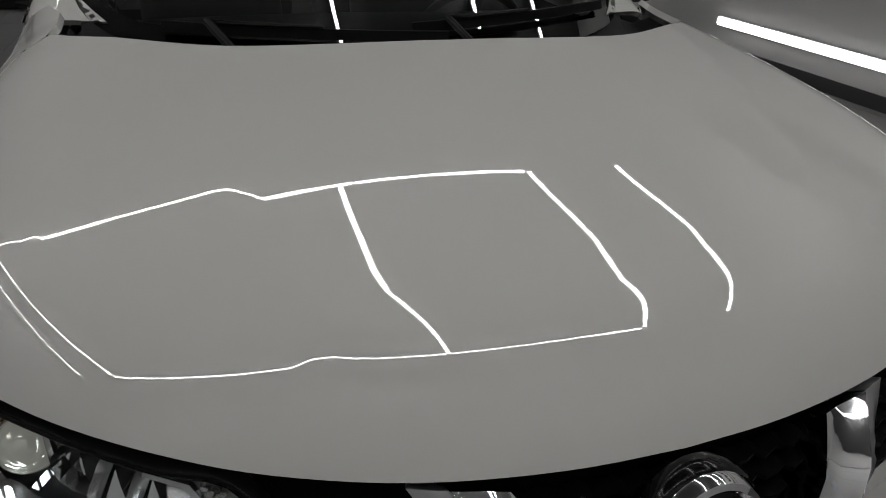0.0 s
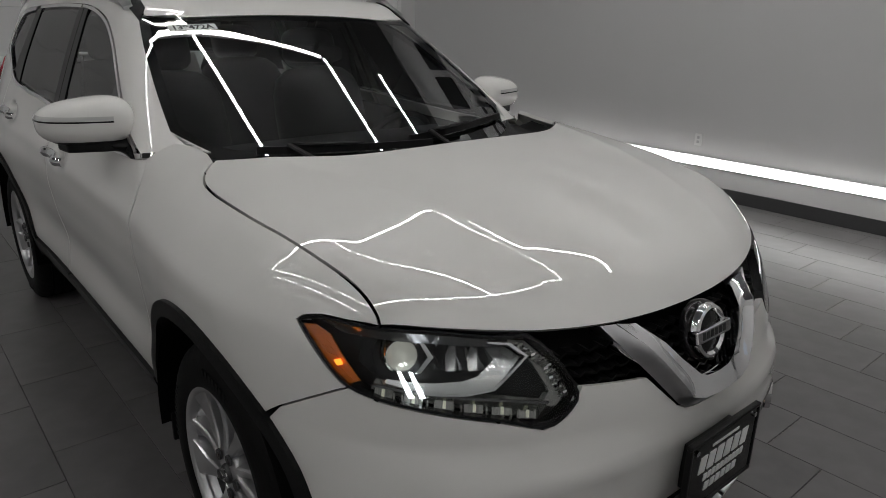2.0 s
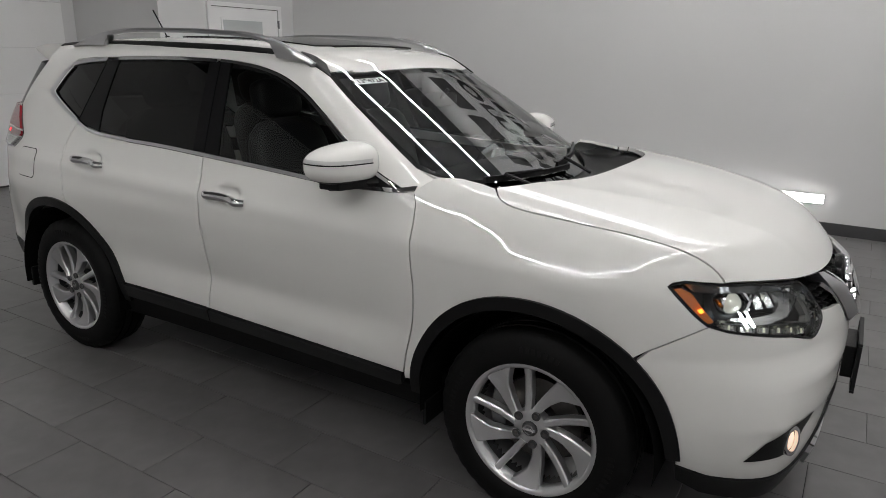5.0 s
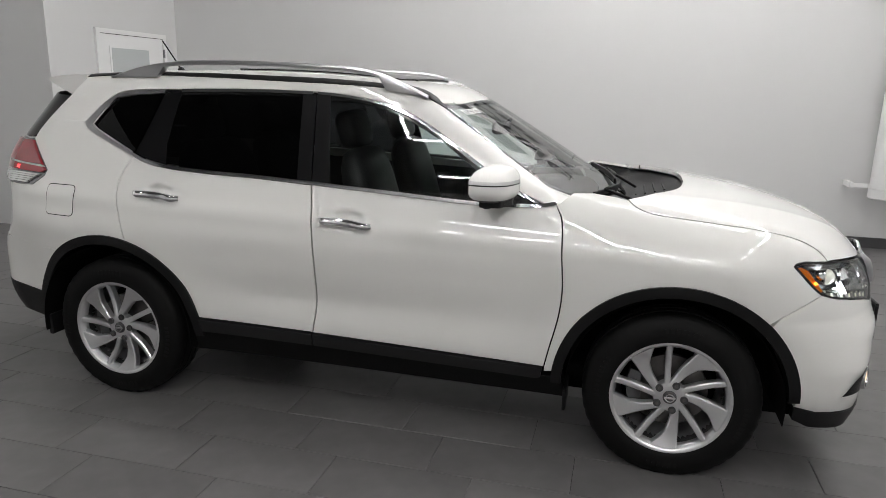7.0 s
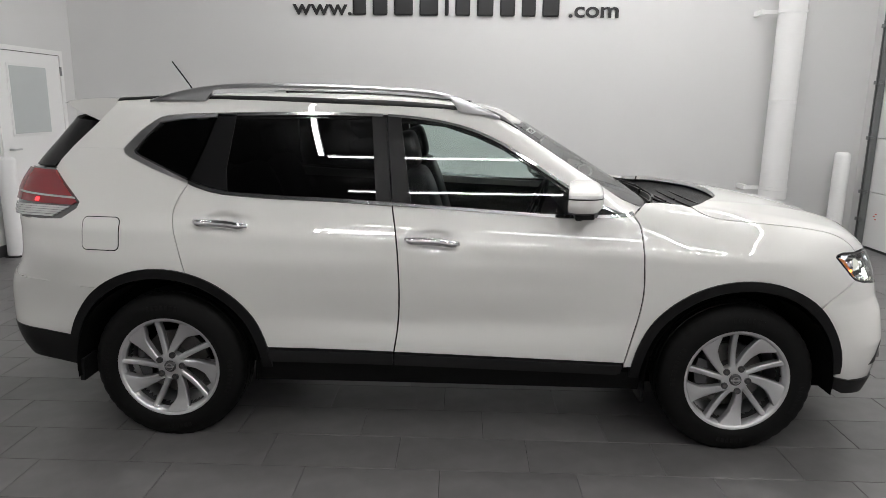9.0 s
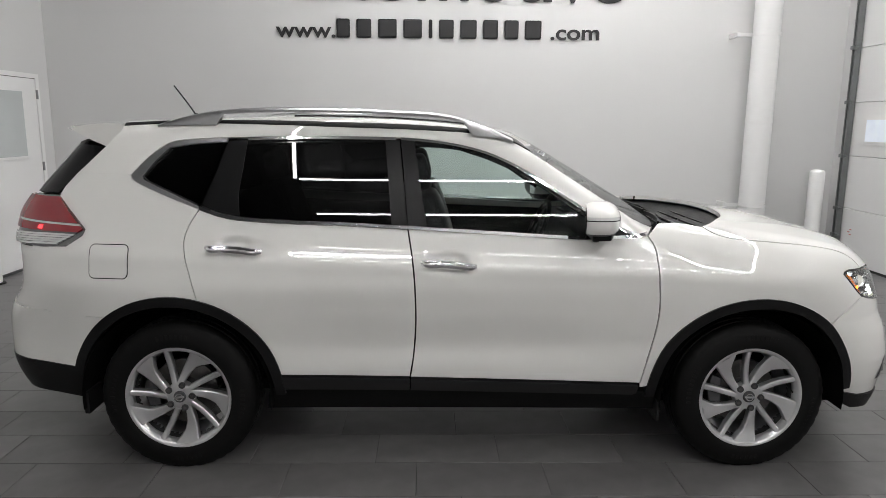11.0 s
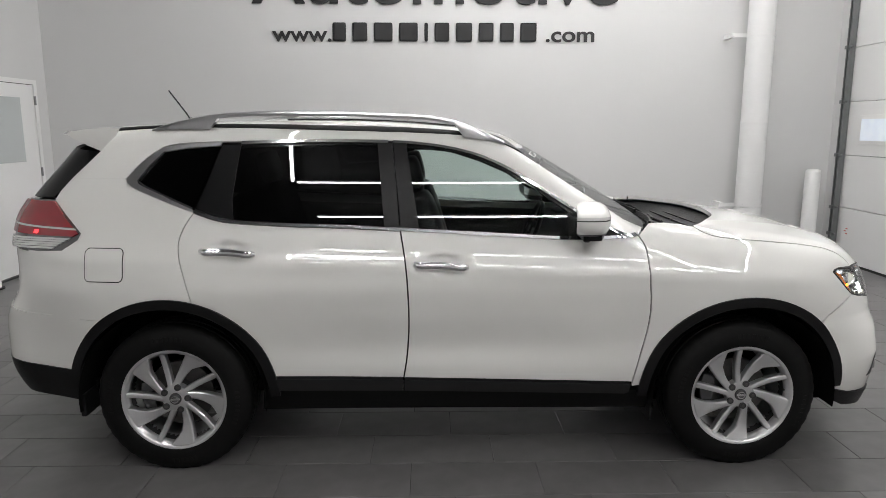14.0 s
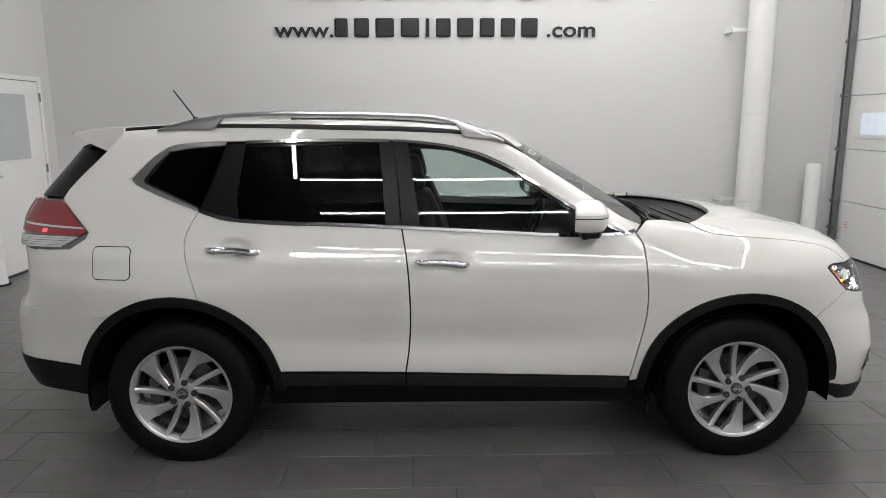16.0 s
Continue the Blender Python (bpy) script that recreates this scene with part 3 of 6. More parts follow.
def panel_meshes(outline, proj, shell, lift=0.0, depth=0.014, gap=0.0, step=0.03):
    """A sheet-metal panel from an outline in a projection, with a folded-in edge. Returns vertices, faces and corner normals."""
    sc = np.array(STRETCH[proj[0]])
    poly = np.asarray(outline, float) * sc
    keep = np.linalg.norm(poly - np.roll(poly, 1, axis=0), axis=1) > 1e-5
    poly = resample(poly[keep], step)
    if gap:
        poly = shrink(poly, gap)
    lo, hi = poly.min(0), poly.max(0)
    gx, gy = np.meshgrid(np.arange(lo[0] + step / 2, hi[0], step), np.arange(lo[1] + step / 2, hi[1], step))
    gx = gx + (np.arange(gx.shape[0]) % 2)[:, None] * step * 0.5
    g = np.stack([gx.ravel(), gy.ravel()], 1)
    g = g[inside(poly, g)]
    if len(g):
        d = np.min(np.linalg.norm(g[:, None, :] - poly[None], axis=2), axis=1)
        g = g[d > 0.45 * step]
    pts = np.concatenate([poly, g]) if len(g) else poly
    nb = len(poly)
    res = delaunay_2d_cdt([Vector(p) for p in pts], [(i, (i + 1) % nb) for i in range(nb)], [], 1, 1e-6)
    flat_pts = np.array([tuple(v) for v in res[0]]) / sc
    origin = {}
    for k, os_ in enumerate(res[3]):
        for o in os_:
            origin[o] = k
    p = on(shell, proj, flat_pts)
    bad = np.isnan(p[:, 0])
    if bad.any():      # rays that graze past take their nearest neighbour's place
        good = np.where(~bad)[0]
        for k in np.where(bad)[0]:
            p[k] = p[good[np.argmin(np.linalg.norm((flat_pts[good] - flat_pts[k]) * sc, axis=1))]]
    n = slope(shell, p)
    p = p + (lift(flat_pts)[:, None] if callable(lift) else lift) * n
    faces = [tuple(f) for f in res[2]]
    out = []
    for f in faces:
        a, b, c = (p[i] for i in f[:3])
        out.append(f if np.dot(np.cross(b - a, c - a), n[f[0]] + n[f[1]] + n[f[2]]) >= 0 else f[::-1])
    if callable(lift):      # a tilted face takes its own normals
        own = np.zeros_like(p)
        for f in out:
            m = np.cross(p[f[1]] - p[f[0]], p[f[2]] - p[f[0]])
            for i in f:
                own[i] += m
        n = own / (np.linalg.norm(own, axis=1, keepdims=True) + 1e-12)
    verts = [tuple(v) for v in p]
    normals = [tuple(n[i]) for f in out for i in f]
    if depth:
        loop = [origin[i] for i in range(nb)]
        base = len(verts)
        inner = [p[k] - depth * n[k] for k in loop]
        verts += [tuple(p[k]) for k in loop] + [tuple(v) for v in inner]
        mid = p[loop].mean(0)
        for i in range(nb):
            j = (i + 1) % nb
            f = (base + i, base + j, base + nb + j, base + nb + i)
            a, b, c = np.array(verts[f[0]]), np.array(verts[f[1]]), np.array(verts[f[3]])
            m = np.cross(b - a, c - a)
            m /= np.linalg.norm(m) + 1e-12
            if np.dot(m, (a + b) / 2 - mid) < 0:
                f, m = f[::-1], -m
            out.append(f)
            normals += [tuple(m)] * 4
    return verts, out, normals


def to_mesh(name, verts, faces, normals, mirror=False):
    if mirror:
        verts = [(x, -y, z) for x, y, z in verts]
        k, flipped = 0, []
        for f in faces:
            flipped += [(x, -y, z) for x, y, z in normals[k:k + len(f)]][::-1]
            k += len(f)
        faces, normals = [f[::-1] for f in faces], flipped
    me = bpy.data.meshes.new(name)
    me.from_pydata(verts, [], faces)
    me.polygons.foreach_set("use_smooth", [True] * len(me.polygons))
    me.normals_split_custom_set(normals)
    return me


def panel(name, outline, proj, shell, mat, parent, label="", both=False, parents=None, **kw):
    """One panel, or a right and a left one. Returns the list."""
    v, f, n = panel_meshes(outline, proj, shell, **kw)
    made = [part(name, to_mesh(name, v, f, n), mat, parents[0] if parents else parent, label)]
    if both:
        made.append(part(name, to_mesh(name, v, f, n, True), mat, parents[1] if parents else parent, label))
    return made


def sided(name, make, mat, parent, label="", smooth=False, split=None, parents=None):
    """The same part on the car's right and, mirrored, on its left."""
    made = []
    for k in (0, 1):
        bm = make()
        if k:
            bmesh.ops.scale(bm, vec=(1, -1, 1), verts=bm.verts)
            bmesh.ops.reverse_faces(bm, faces=bm.faces)
        made.append(part(name, bm, mat, parents[k] if parents else parent, label, smooth, split))
    return made


def even(half):
    """A left-right symmetric outline from its right half, for pairs whose first value changes sign."""
    return list(half) + [(-u, v) for u, v in half[::-1] if abs(u) > 1e-6]


SIDE_ON, NOSE_ON, TAIL_ON = ("side",), ("cyl", 1.3, 1), ("cyl", -1.3, -1)
WING_ON, CAB_ON, LID_ON = ("fan", -0.32, 0.72), ("fan", -0.2, 1.0), ("arc", 1.2, 0.2)
FW, RW, HUB = 1.353, -1.353, 0.355

car = thing("car", (0, 0, 0), "pearl white compact crossover parked on the tiled floor, lamps lit", "car")


def arch(xc, r, a0, a1, n=28, squash=1.0):
    return [(xc + r * math.cos(radians(a)), HUB + r * squash * math.sin(radians(a))) for a in np.linspace(a0, a1, n)]


def via(shell, src, dst, pairs):
    """Outline pairs of one projection told in another."""
    return [tuple(q) for q in flat(dst, on(shell, src, pairs))]


# seams of the side, in x and z
SEAM_B = curve([(-0.279, 1.153), (-0.251, 0.970), (-0.241, 0.754), (-0.250, 0.577), (-0.268, 0.455)], 5)
SEAM_F = curve([(0.832, 1.127), (0.862, 1.064), (0.874, 0.915), (0.883, 0.789), (0.872, 0.659), (0.841, 0.517), (0.822, 0.424)], 5)
SEAM_R = curve([(-1.232, 1.237), (-1.272, 1.170), (-1.292, 1.097), (-1.274, 1.006), (-1.241, 0.888), (-1.226, 0.832)], 5)
BELT_F = curve([(-0.279, 1.153), (0.083, 1.134), (0.475, 1.113), (0.738, 1.117), (0.832, 1.127)], 6)
BELT_R = curve([(-1.232, 1.237), (-1.096, 1.197), (-0.833, 1.177), (-0.571, 1.168), (-0.279, 1.153)], 6)
LIGHT_TOP = curve([(-1.557, 1.388), (-1.482, 1.471), (-1.392, 1.534), (-1.30, 1.550), (-1.123, 1.559), (-0.691, 1.570), (-0.34, 1.566), (-0.177, 1.555),
                   (-0.042, 1.536), (0.092, 1.502), (0.225, 1.445), (0.356, 1.367), (0.485, 1.285), (0.639, 1.194), (0.80, 1.128)], 4)
QUARTER_LOW = curve([(-1.557, 1.388), (-1.545, 1.366), (-1.51, 1.345), (-1.369, 1.287), (-1.232, 1.237)], 5)
R_ARCH = 0.492

# doors
front_doors = panel("front_door", BELT_F + SEAM_F[1:] + [(0.822, 0.424), (-0.268, 0.455)] + SEAM_B[::-1][1:-1], SIDE_ON, cab, PAINT, car, both=True, gap=0.0031, step=0.0155)
back_arch = arch(RW, R_ARCH, 76, 12)
rear_doors = panel("rear_door", BELT_R + SEAM_B[1:] + [(-0.268, 0.455), (-0.879, 0.468)] + back_arch[::-1] + SEAM_R[::-1][1:-1], SIDE_ON, cab, PAINT, car, both=True, gap=0.0042, step=0.0155)

# quarter panel and roof side
D_LINE = [(-1.628, 1.612), (-1.632, 1.586), (-1.693, 1.517), (-1.803, 1.409)]
D_LOW = [(-1.83, 1.383), (-1.88, 1.33), (-1.905, 1.288)]
lamp_front = [(-1.905, 1.288), (-1.84, 1.225), (-1.752, 1.142), (-1.765, 1.112), (-1.84, 1.064), (-1.96, 1.058), (-2.02, 1.06)]
quarter = [(-1.557, 1.388)] + QUARTER_LOW[1:] + SEAM_R[1:] + arch(RW, R_ARCH, 77, 127) + [(-1.72, 0.749), (-1.95, 0.764), (-2.06, 0.768), (-2.03, 0.9)] + lamp_front[::-1] + D_LOW[::-1][1:]
panel("quarter_panel", via(cab, SIDE_ON, CAB_ON, quarter), CAB_ON, cab, PAINT, car, both=True, gap=0.0003, step=0.024)
ROOF_EDGE = [(x, -0.578 + 0.03 * max(0, -x - 1.0)) for x in np.linspace(0.27, -1.628, 26)]
FRONT_ON = ("front",)
scr_side = [(-0.690, 1.192), (-0.676, 1.258), (-0.657, 1.328), (-0.626, 1.425), (-0.592, 1.508)]
screen_edge = [(0.90, -0.712, 1.172)] + [tuple(q) for q in on(cab, FRONT_ON, curve(scr_side, 4))]
screen_uv = [tuple(q) for q in flat(CAB_ON, screen_edge)]
roof_uv = [tuple(q) for q in flat(CAB_ON, on(cab, ("top",), ROOF_EDGE))]
frame_low = via(cab, SIDE_ON, CAB_ON, LIGHT_TOP)
corner_uv = via(cab, SIDE_ON, CAB_ON, [(0.832, 1.127)])
d_uv = via(cab, SIDE_ON, CAB_ON, D_LINE[1:] + [(-1.83, 1.383)])
panel("roof_side", corner_uv + screen_uv + roof_uv + d_uv + frame_low, CAB_ON, cab, PAINT, car, both=True, gap=0.0, step=0.022)

# front wing
HOOD_SIDE = [(1.118, -0.690, 1.150), (1.165, -0.742, 1.128), (1.25, -0.766, 1.112), (1.46, -0.762, 1.092), (1.60, -0.748, 1.078), (1.714, -0.732, 1.058), (1.80, -0.716, 1.034),
             (1.852, -0.704, 1.006), (1.885, -0.700, 0.978), (1.900, -0.699, 0.957)]
HOOD_SIDE = [tuple(q) for q in on(body, WING_ON, flat(WING_ON, curve(HOOD_SIDE, 4)))]
lamp_edge = [(53.5, 0.962), (57.0, 0.966), (59.5, 0.960), (60.3, 0.951), (58.2, 0.915), (55.5, 0.870), (52.9, 0.836)]
seam_low = [(52.9, 0.836), (56.0, 0.812), (59.2, 0.785), (62.8, 0.752), (65.8, 0.717)]
wing = (via(body, SIDE_ON, WING_ON, [(0.822, 0.40)] + SEAM_F[::-1]) + [tuple(q) for q in flat(WING_ON, [(0.895, -0.712, 1.170), (0.98, -0.676, 1.163), (1.06, -0.678, 1.158)] + HOOD_SIDE)]
        + via(body, NOSE_ON, WING_ON, lamp_edge + seam_low[1:]) + via(body, SIDE_ON, WING_ON, arch(FW, R_ARCH, 46.5, 174)))
panel("front_wing", wing, WING_ON, body, PAINT, car, both=True, gap=0.0030, step=0.022)

# bonnet
HOOD_FRONT = [(1.900, -0.699, 0.957), (1.977, -0.616, 0.954), (2.04, -0.522, 0.946), (2.09, -0.42, 0.937), (2.129, -0.286, 0.926), (2.150, -0.137, 0.919), (2.156, 0.0, 0.917)]
HOOD_REAR = [(1.372, 0.0, 1.18), (1.363, -0.21, 1.175), (1.328, -0.39, 1.167), (1.247, -0.535, 1.158), (1.172, -0.642, 1.152), (1.118, -0.690, 1.150)]
half = [tuple(q) for q in flat(LID_ON, curve(HOOD_REAR, 5) + HOOD_SIDE[1:] + curve(HOOD_FRONT, 5)[1:])]
panel("bonnet", even(half), LID_ON, body, PAINT, car, gap=0.0032, step=0.022, depth=0.02)

# front bumper skin
lamp_low = [(52.9, 0.836), (49.0, 0.818), (44.5, 0.806), (39.4, 0.793), (34.6, 0.780), (29.2, 0.756), (26.2, 0.776), (24.4, 0.818), (24.0, 0.829)]
v_out = [(13.6, 0.812), (11.0, 0.772), (8.0, 0.727), (6.5, 0.714), (4.0, 0.706), (0.0, 0.703)]
low_edge = [(0.0, 0.47), (8.0, 0.468), (13.0, 0.455), (18.0, 0.405), (23.0, 0.345), (30.0, 0.318), (39.0, 0.322), (50.0, 0.335), (55.6, 0.362)]
front_arch = via(body, SIDE_ON, NOSE_ON, arch(FW, R_ARCH, 3, 46, 14))
half = low_edge + front_arch + seam_low[::-1][1:] + lamp_low[1:] + v_out
right = low_edge + front_arch + seam_low[::-1][1:] + lamp_low[1:] + v_out
bumper = right + [(-u, v) for u, v in right[::-1][1:-1]]
front_bumper = panel("front_bumper", bumper, NOSE_ON, body, PAINT, car, gap=0.0015, step=0.024, depth=0.018)[0]
valance = low_edge + [(54.5, 0.30), (50.0, 0.262), (39.0, 0.238), (25.0, 0.225), (0.0, 0.22)]
panel("lower_valance", [(-u, v) for u, v in valance[::-1] if u] + valance, NOSE_ON, body, BLACK, car, "black plastic lower bumper edge", lift=0.008, step=0.04, depth=0.03)
skid = [(0.0, 0.300), (14.0, 0.300), (20.0, 0.318), (23.5, 0.318), (22.0, 0.262), (14.0, 0.240), (0.0, 0.240)]
panel("skid_plate", [(-u, v) for u, v in skid[::-1] if u] + skid, NOSE_ON, body, SATIN, car, "silver skid plate under the bumper", lift=0.022, step=0.03, depth=0.03)
for k in range(5):
    zz = 0.335 + 0.026 * k
    w = 19.0 - 1.6 * k
    panel("intake_slat", [(-w, zz), (w, zz), (w, zz + 0.010), (-w, zz + 0.010)], NOSE_ON, body, BLACK, car, lift=0.004, step=0.03, depth=0.02)

# grille
half = [(0.0, 0.925), (19.5, 0.935), (31.0, 0.944), (28.5, 0.912), (25.8, 0.86), (24.2, 0.825), (13.0, 0.806), (7.0, 0.715), (0.0, 0.70)]
panel("grille", [(-u, v) for u, v in half[::-1] if u] + half, NOSE_ON, body, DEEP, car, "deep black grille", lift=-0.045, step=0.035, depth=0.0)
for k in range(9):
    zz = 0.72 + 0.022 * k
    w = min(6.0 + (zz - 0.715) * 62, 12.0) if zz < 0.82 else 24.0 + (zz - 0.82) * 38
    bar = []
    for a in np.linspace(-w, w, 60):
        bar.append((a, zz + 0.004 * math.sin(a * 2.6)))
    q = on(body, NOSE_ON, bar)
    nn = slope(body, q)
    part("grille_bar", sweep([tuple(a) for a in q - 0.030 * nn], [(-0.012, -0.003), (0.012, -0.003), (0.012, 0.003), (-0.012, 0.003)]), GRILLE, car)
v_mid = [(17.3, 0.922), (11.6, 0.828), (7.0, 0.748), (4.6, 0.735), (0.0, 0.731)]
v_in = [(13.2, 0.914), (7.6, 0.826), (4.4, 0.784), (2.8, 0.774), (0.0, 0.771)]
v_edge = [(20.0, 0.926), (13.9, 0.826), (8.2, 0.731), (6.4, 0.716), (4.0, 0.709), (0.0, 0.706)]
both_v = lambda a, b: a + [(-u, v) for u, v in a[::-1][1:]] + [(-u, v) for u, v in b][:-1] + b[::-1]
panel("grille_frame", both_v(v_edge, v_mid), NOSE_ON, body, SATIN, car, "dark satin chrome outer edge of the V", lift=lambda q: 0.004 + 0.030 * np.clip((q[:, 1] - np.interp(np.abs(q[:, 0]), [0, 4, 6.4, 8.2, 13.9, 20], [0.706, 0.709, 0.716, 0.731, 0.826, 0.926])) / 0.03, 0, 1) * np.clip((0.925 - q[:, 1]) / 0.06, 0.1, 1), step=0.012, depth=0.05, gap=0.0005)
panel("grille_blade", both_v(v_mid, v_in), NOSE_ON, body, CHROME, car, "bright chrome V blade", lift=lambda q: 0.008 + 0.026 * np.clip((0.925 - q[:, 1]) / 0.06, 0.1, 1) - 0.30 * np.clip(q[:, 1] - np.interp(np.abs(q[:, 0]), [0, 4.6, 7, 11.6, 17.3], [0.731, 0.735, 0.748, 0.828, 0.922]), 0, 0.04), step=0.012, depth=0.05, gap=0.0005)
badge = pose(2.212, 0, 0.862, 0, -12, 0)
spin = badge @ Matrix.Rotation(radians(90), 4, "Z")
bm = lathe([(0.0, -0.006), (0.045, -0.004), (0.069, 0.006), (0.073, 0.018), (0.070, 0.034)], 48, "y")
bm.transform(spin)
part("badge_plate", bm, GLOSS_BLACK, car, "gloss black disc behind the emblem", True, 50)
bm = lathe([(0.046, 0.006), (0.048, -0.006), (0.054, -0.012), (0.061, -0.010), (0.066, -0.002), (0.066, 0.010)], 56, "y")
bm.transform(spin)
emblem = part("emblem", bm, CHROME, car, "round chrome maker's emblem with a plain bar", True, 35)
bm = boxed(-0.008, 0.017, -0.073, 0.073, -0.0155, 0.0155, 0.004)
bm.transform(badge)
part("emblem_bar", bm, CHROME, emblem)
for k in range(6):
    bm = boxed(0.0165, 0.0178, -0.050 + 0.0172 * k, -0.0375 + 0.0172 * k, -0.0085, 0.0085)
    bm.transform(badge)
    part("dark_mark", bm, INK, emblem)

# headlamps
lens_line = [(60.3, 0.951), (59.5, 0.960), (57.0, 0.966), (53.5, 0.962), (49.8, 0.957), (42.3, 0.952), (35.2, 0.940), (30.4, 0.934), (27.3, 0.893), (24.4, 0.819), (26.2, 0.777), (29.2, 0.757),
             (34.6, 0.781), (39.4, 0.794), (44.5, 0.807), (49.0, 0.819), (52.9, 0.837), (55.5, 0.871), (58.2, 0.916)]
lens_line = curve(lens_line + [lens_line[0]], 3)[:-1]
lamps = []
for sgn in (0, 1):
    lamps.append(None)
v, f, n = panel_meshes(lens_line, NOSE_ON, body, lift=-0.055, depth=0.0, step=0.03)
for sgn in (0, 1):
    lamps[sgn] = part("headlamp", to_mesh("headlamp", v, f, n, bool(sgn)), LAMP_BODY, car, "lit headlamp with black bezel and clear lens")
for ob in panel("lens", lens_line, NOSE_ON, body, LENS, None, "clear polycarbonate lens", True, lamps, step=0.03, depth=0.0, lift=0.001):
    ob.visible_shadow = False
rim_in = [tuple(q) for q in shrink(resample(np.array(lens_line) * (0.0155, 1), 0.012), 0.004) / (0.0155, 1)]
rim_line = on(body, NOSE_ON, rim_in)
sided("bezel_rim", lambda: sweep([tuple(q) for q in rim_line], [(-0.0028, -0.022), (0.0028, -0.022), (0.0028, 0.0012), (-0.0028, 0.0012)], True, up=(0.8, -0.55, 0.2)), GLOSS_BLACK, None, "", False, None, lamps)
panel("turn_signal", [(59.7, 0.945), (57.8, 0.948), (55.8, 0.934), (54.0, 0.895), (51.6, 0.850), (52.9, 0.841), (55.4, 0.872), (57.9, 0.915)], NOSE_ON, body, AMBER, None, "amber turn signal lens", True, lamps, lift=lambda q: -0.006 - 0.0010 * (59.7 - q[:, 0]), depth=0.004, step=0.015)
for k in range(7):
    f = k / 6
    panel("signal_rib", [(58.6 - 5.2 * f, 0.938 - 0.080 * f), (58.2 - 5.2 * f, 0.934 - 0.080 * f), (56.4 - 3.9 * f, 0.930 - 0.080 * f), (56.8 - 3.9 * f, 0.934 - 0.080 * f)], NOSE_ON, body, AMBER, None, "", True, lamps, lift=lambda q: -0.004 - 0.0010 * (59.7 - q[:, 0]), depth=0.003, step=0.03)
panel("upper_bezel", [(57.5, 0.963), (50, 0.954), (42, 0.949), (33, 0.938), (33.6, 0.921), (42, 0.931), (50, 0.934), (55, 0.940)], NOSE_ON, body, LAMP_GREY, None, "grey upper bezel", True, lamps, lift=lambda q: -0.030 + 0.9 * np.clip(q[:, 1] - np.interp(q[:, 0], [33, 42, 50, 55], [0.921, 0.931, 0.934, 0.940]), 0, 0.03), depth=0.02, step=0.012)
panel("projector_shroud", [(52.4, 0.934), (44.0, 0.934), (42.9, 0.905), (44.4, 0.872), (47.0, 0.860), (51.0, 0.858), (52.6, 0.880)], NOSE_ON, body, GLOSS_BLACK, None, "gloss black projector shroud", True, lamps, lift=lambda q: -0.062 + 0.00055 * ((q[:, 0] - 47.4)**2 + 3.2e3 * (q[:, 1] - 0.898)**2), depth=0.0, step=0.012)
panel("shroud_edge", [(44.0, 0.934), (42.7, 0.905), (44.3, 0.871), (44.9, 0.872), (43.4, 0.905), (44.6, 0.934)], NOSE_ON, body, CHROME, None, "thin chrome edge", True, lamps, lift=-0.030, depth=0.006, step=0.015)
panel("silver_reflector", [(36.0, 0.932), (33.2, 0.926), (31.2, 0.900), (35.4, 0.845), (39.0, 0.836), (44.0, 0.839), (48.5, 0.853), (48.3, 0.860), (43.0, 0.857), (39.0, 0.861), (37.2, 0.869), (34.9, 0.898)],
      NOSE_ON, body, SILVERED, None, "silver boomerang reflector", True, lamps, lift=lambda q: -0.040 + 0.55 * np.clip(0.905 - q[:, 1], -0.03, 0.05), depth=0.03, step=0.010)
panel("reflector_lip", [(36.0, 0.932), (33.0, 0.926), (30.8, 0.900), (35.2, 0.841), (39.0, 0.832), (44.0, 0.835), (44.0, 0.839), (39.0, 0.836), (35.4, 0.845), (31.2, 0.900), (33.4, 0.923), (36.0, 0.928)],
      NOSE_ON, body, CHROME, None, "bright lip of the reflector", True, lamps, lift=-0.010, depth=0.012, step=0.012)
for a in range(5):
    u0 = 42.6 - 1.45 * a
    panel("reflector_facet", [(u0, 0.928), (u0 - 1.35, 0.929), (u0 - 1.15, 0.878), (u0 - 0.05, 0.877)], NOSE_ON, body, SILVERED if a % 2 else CHROME, None, "", True, lamps, lift=lambda q, a=a, u0=u0: -0.052 + (0.010 if a % 2 else -0.010) * (u0 - q[:, 0]) - 0.35 * (q[:, 1] - 0.90), depth=0.006, step=0.012)
panel("inner_strip", [(33.5, 0.935), (30.8, 0.930), (27.9, 0.888), (25.4, 0.822), (26.9, 0.792), (29.2, 0.796), (27.8, 0.826), (29.9, 0.884), (31.8, 0.916)], NOSE_ON, body, GUIDE, None,
      "ribbed clear light guide", True, lamps, lift=-0.026, depth=0.02, step=0.015)
for k in range(22):
    f = k / 21
    u0, z0 = (31.9 - 3.9 * f / 0.55, 0.923 - 0.046 * f / 0.55) if f < 0.55 else (28.0 - 2.0 * (f - 0.55) / 0.45, 0.877 - 0.062 * (f - 0.55) / 0.45)
    for j in (0, 1):
        w0 = u0 + 0.72 - 0.74 * j
        tip = random.uniform(-0.010, 0.010)
        panel("guide_facet", [(w0, z0 - 0.0048), (w0 - 0.10, z0 + 0.0002), (w0 - 0.70, z0 + 0.0012), (w0 - 0.60, z0 - 0.0038)], NOSE_ON, body, GLASSY if (k + j) % 3 else CHROME, None, "", True, lamps, lift=lambda q, w0=w0, tip=tip, z0=z0: -0.019 + tip * (w0 - q[:, 0]) + 0.5 * tip * (q[:, 1] - z0) / 0.005, depth=0.003, step=0.03)
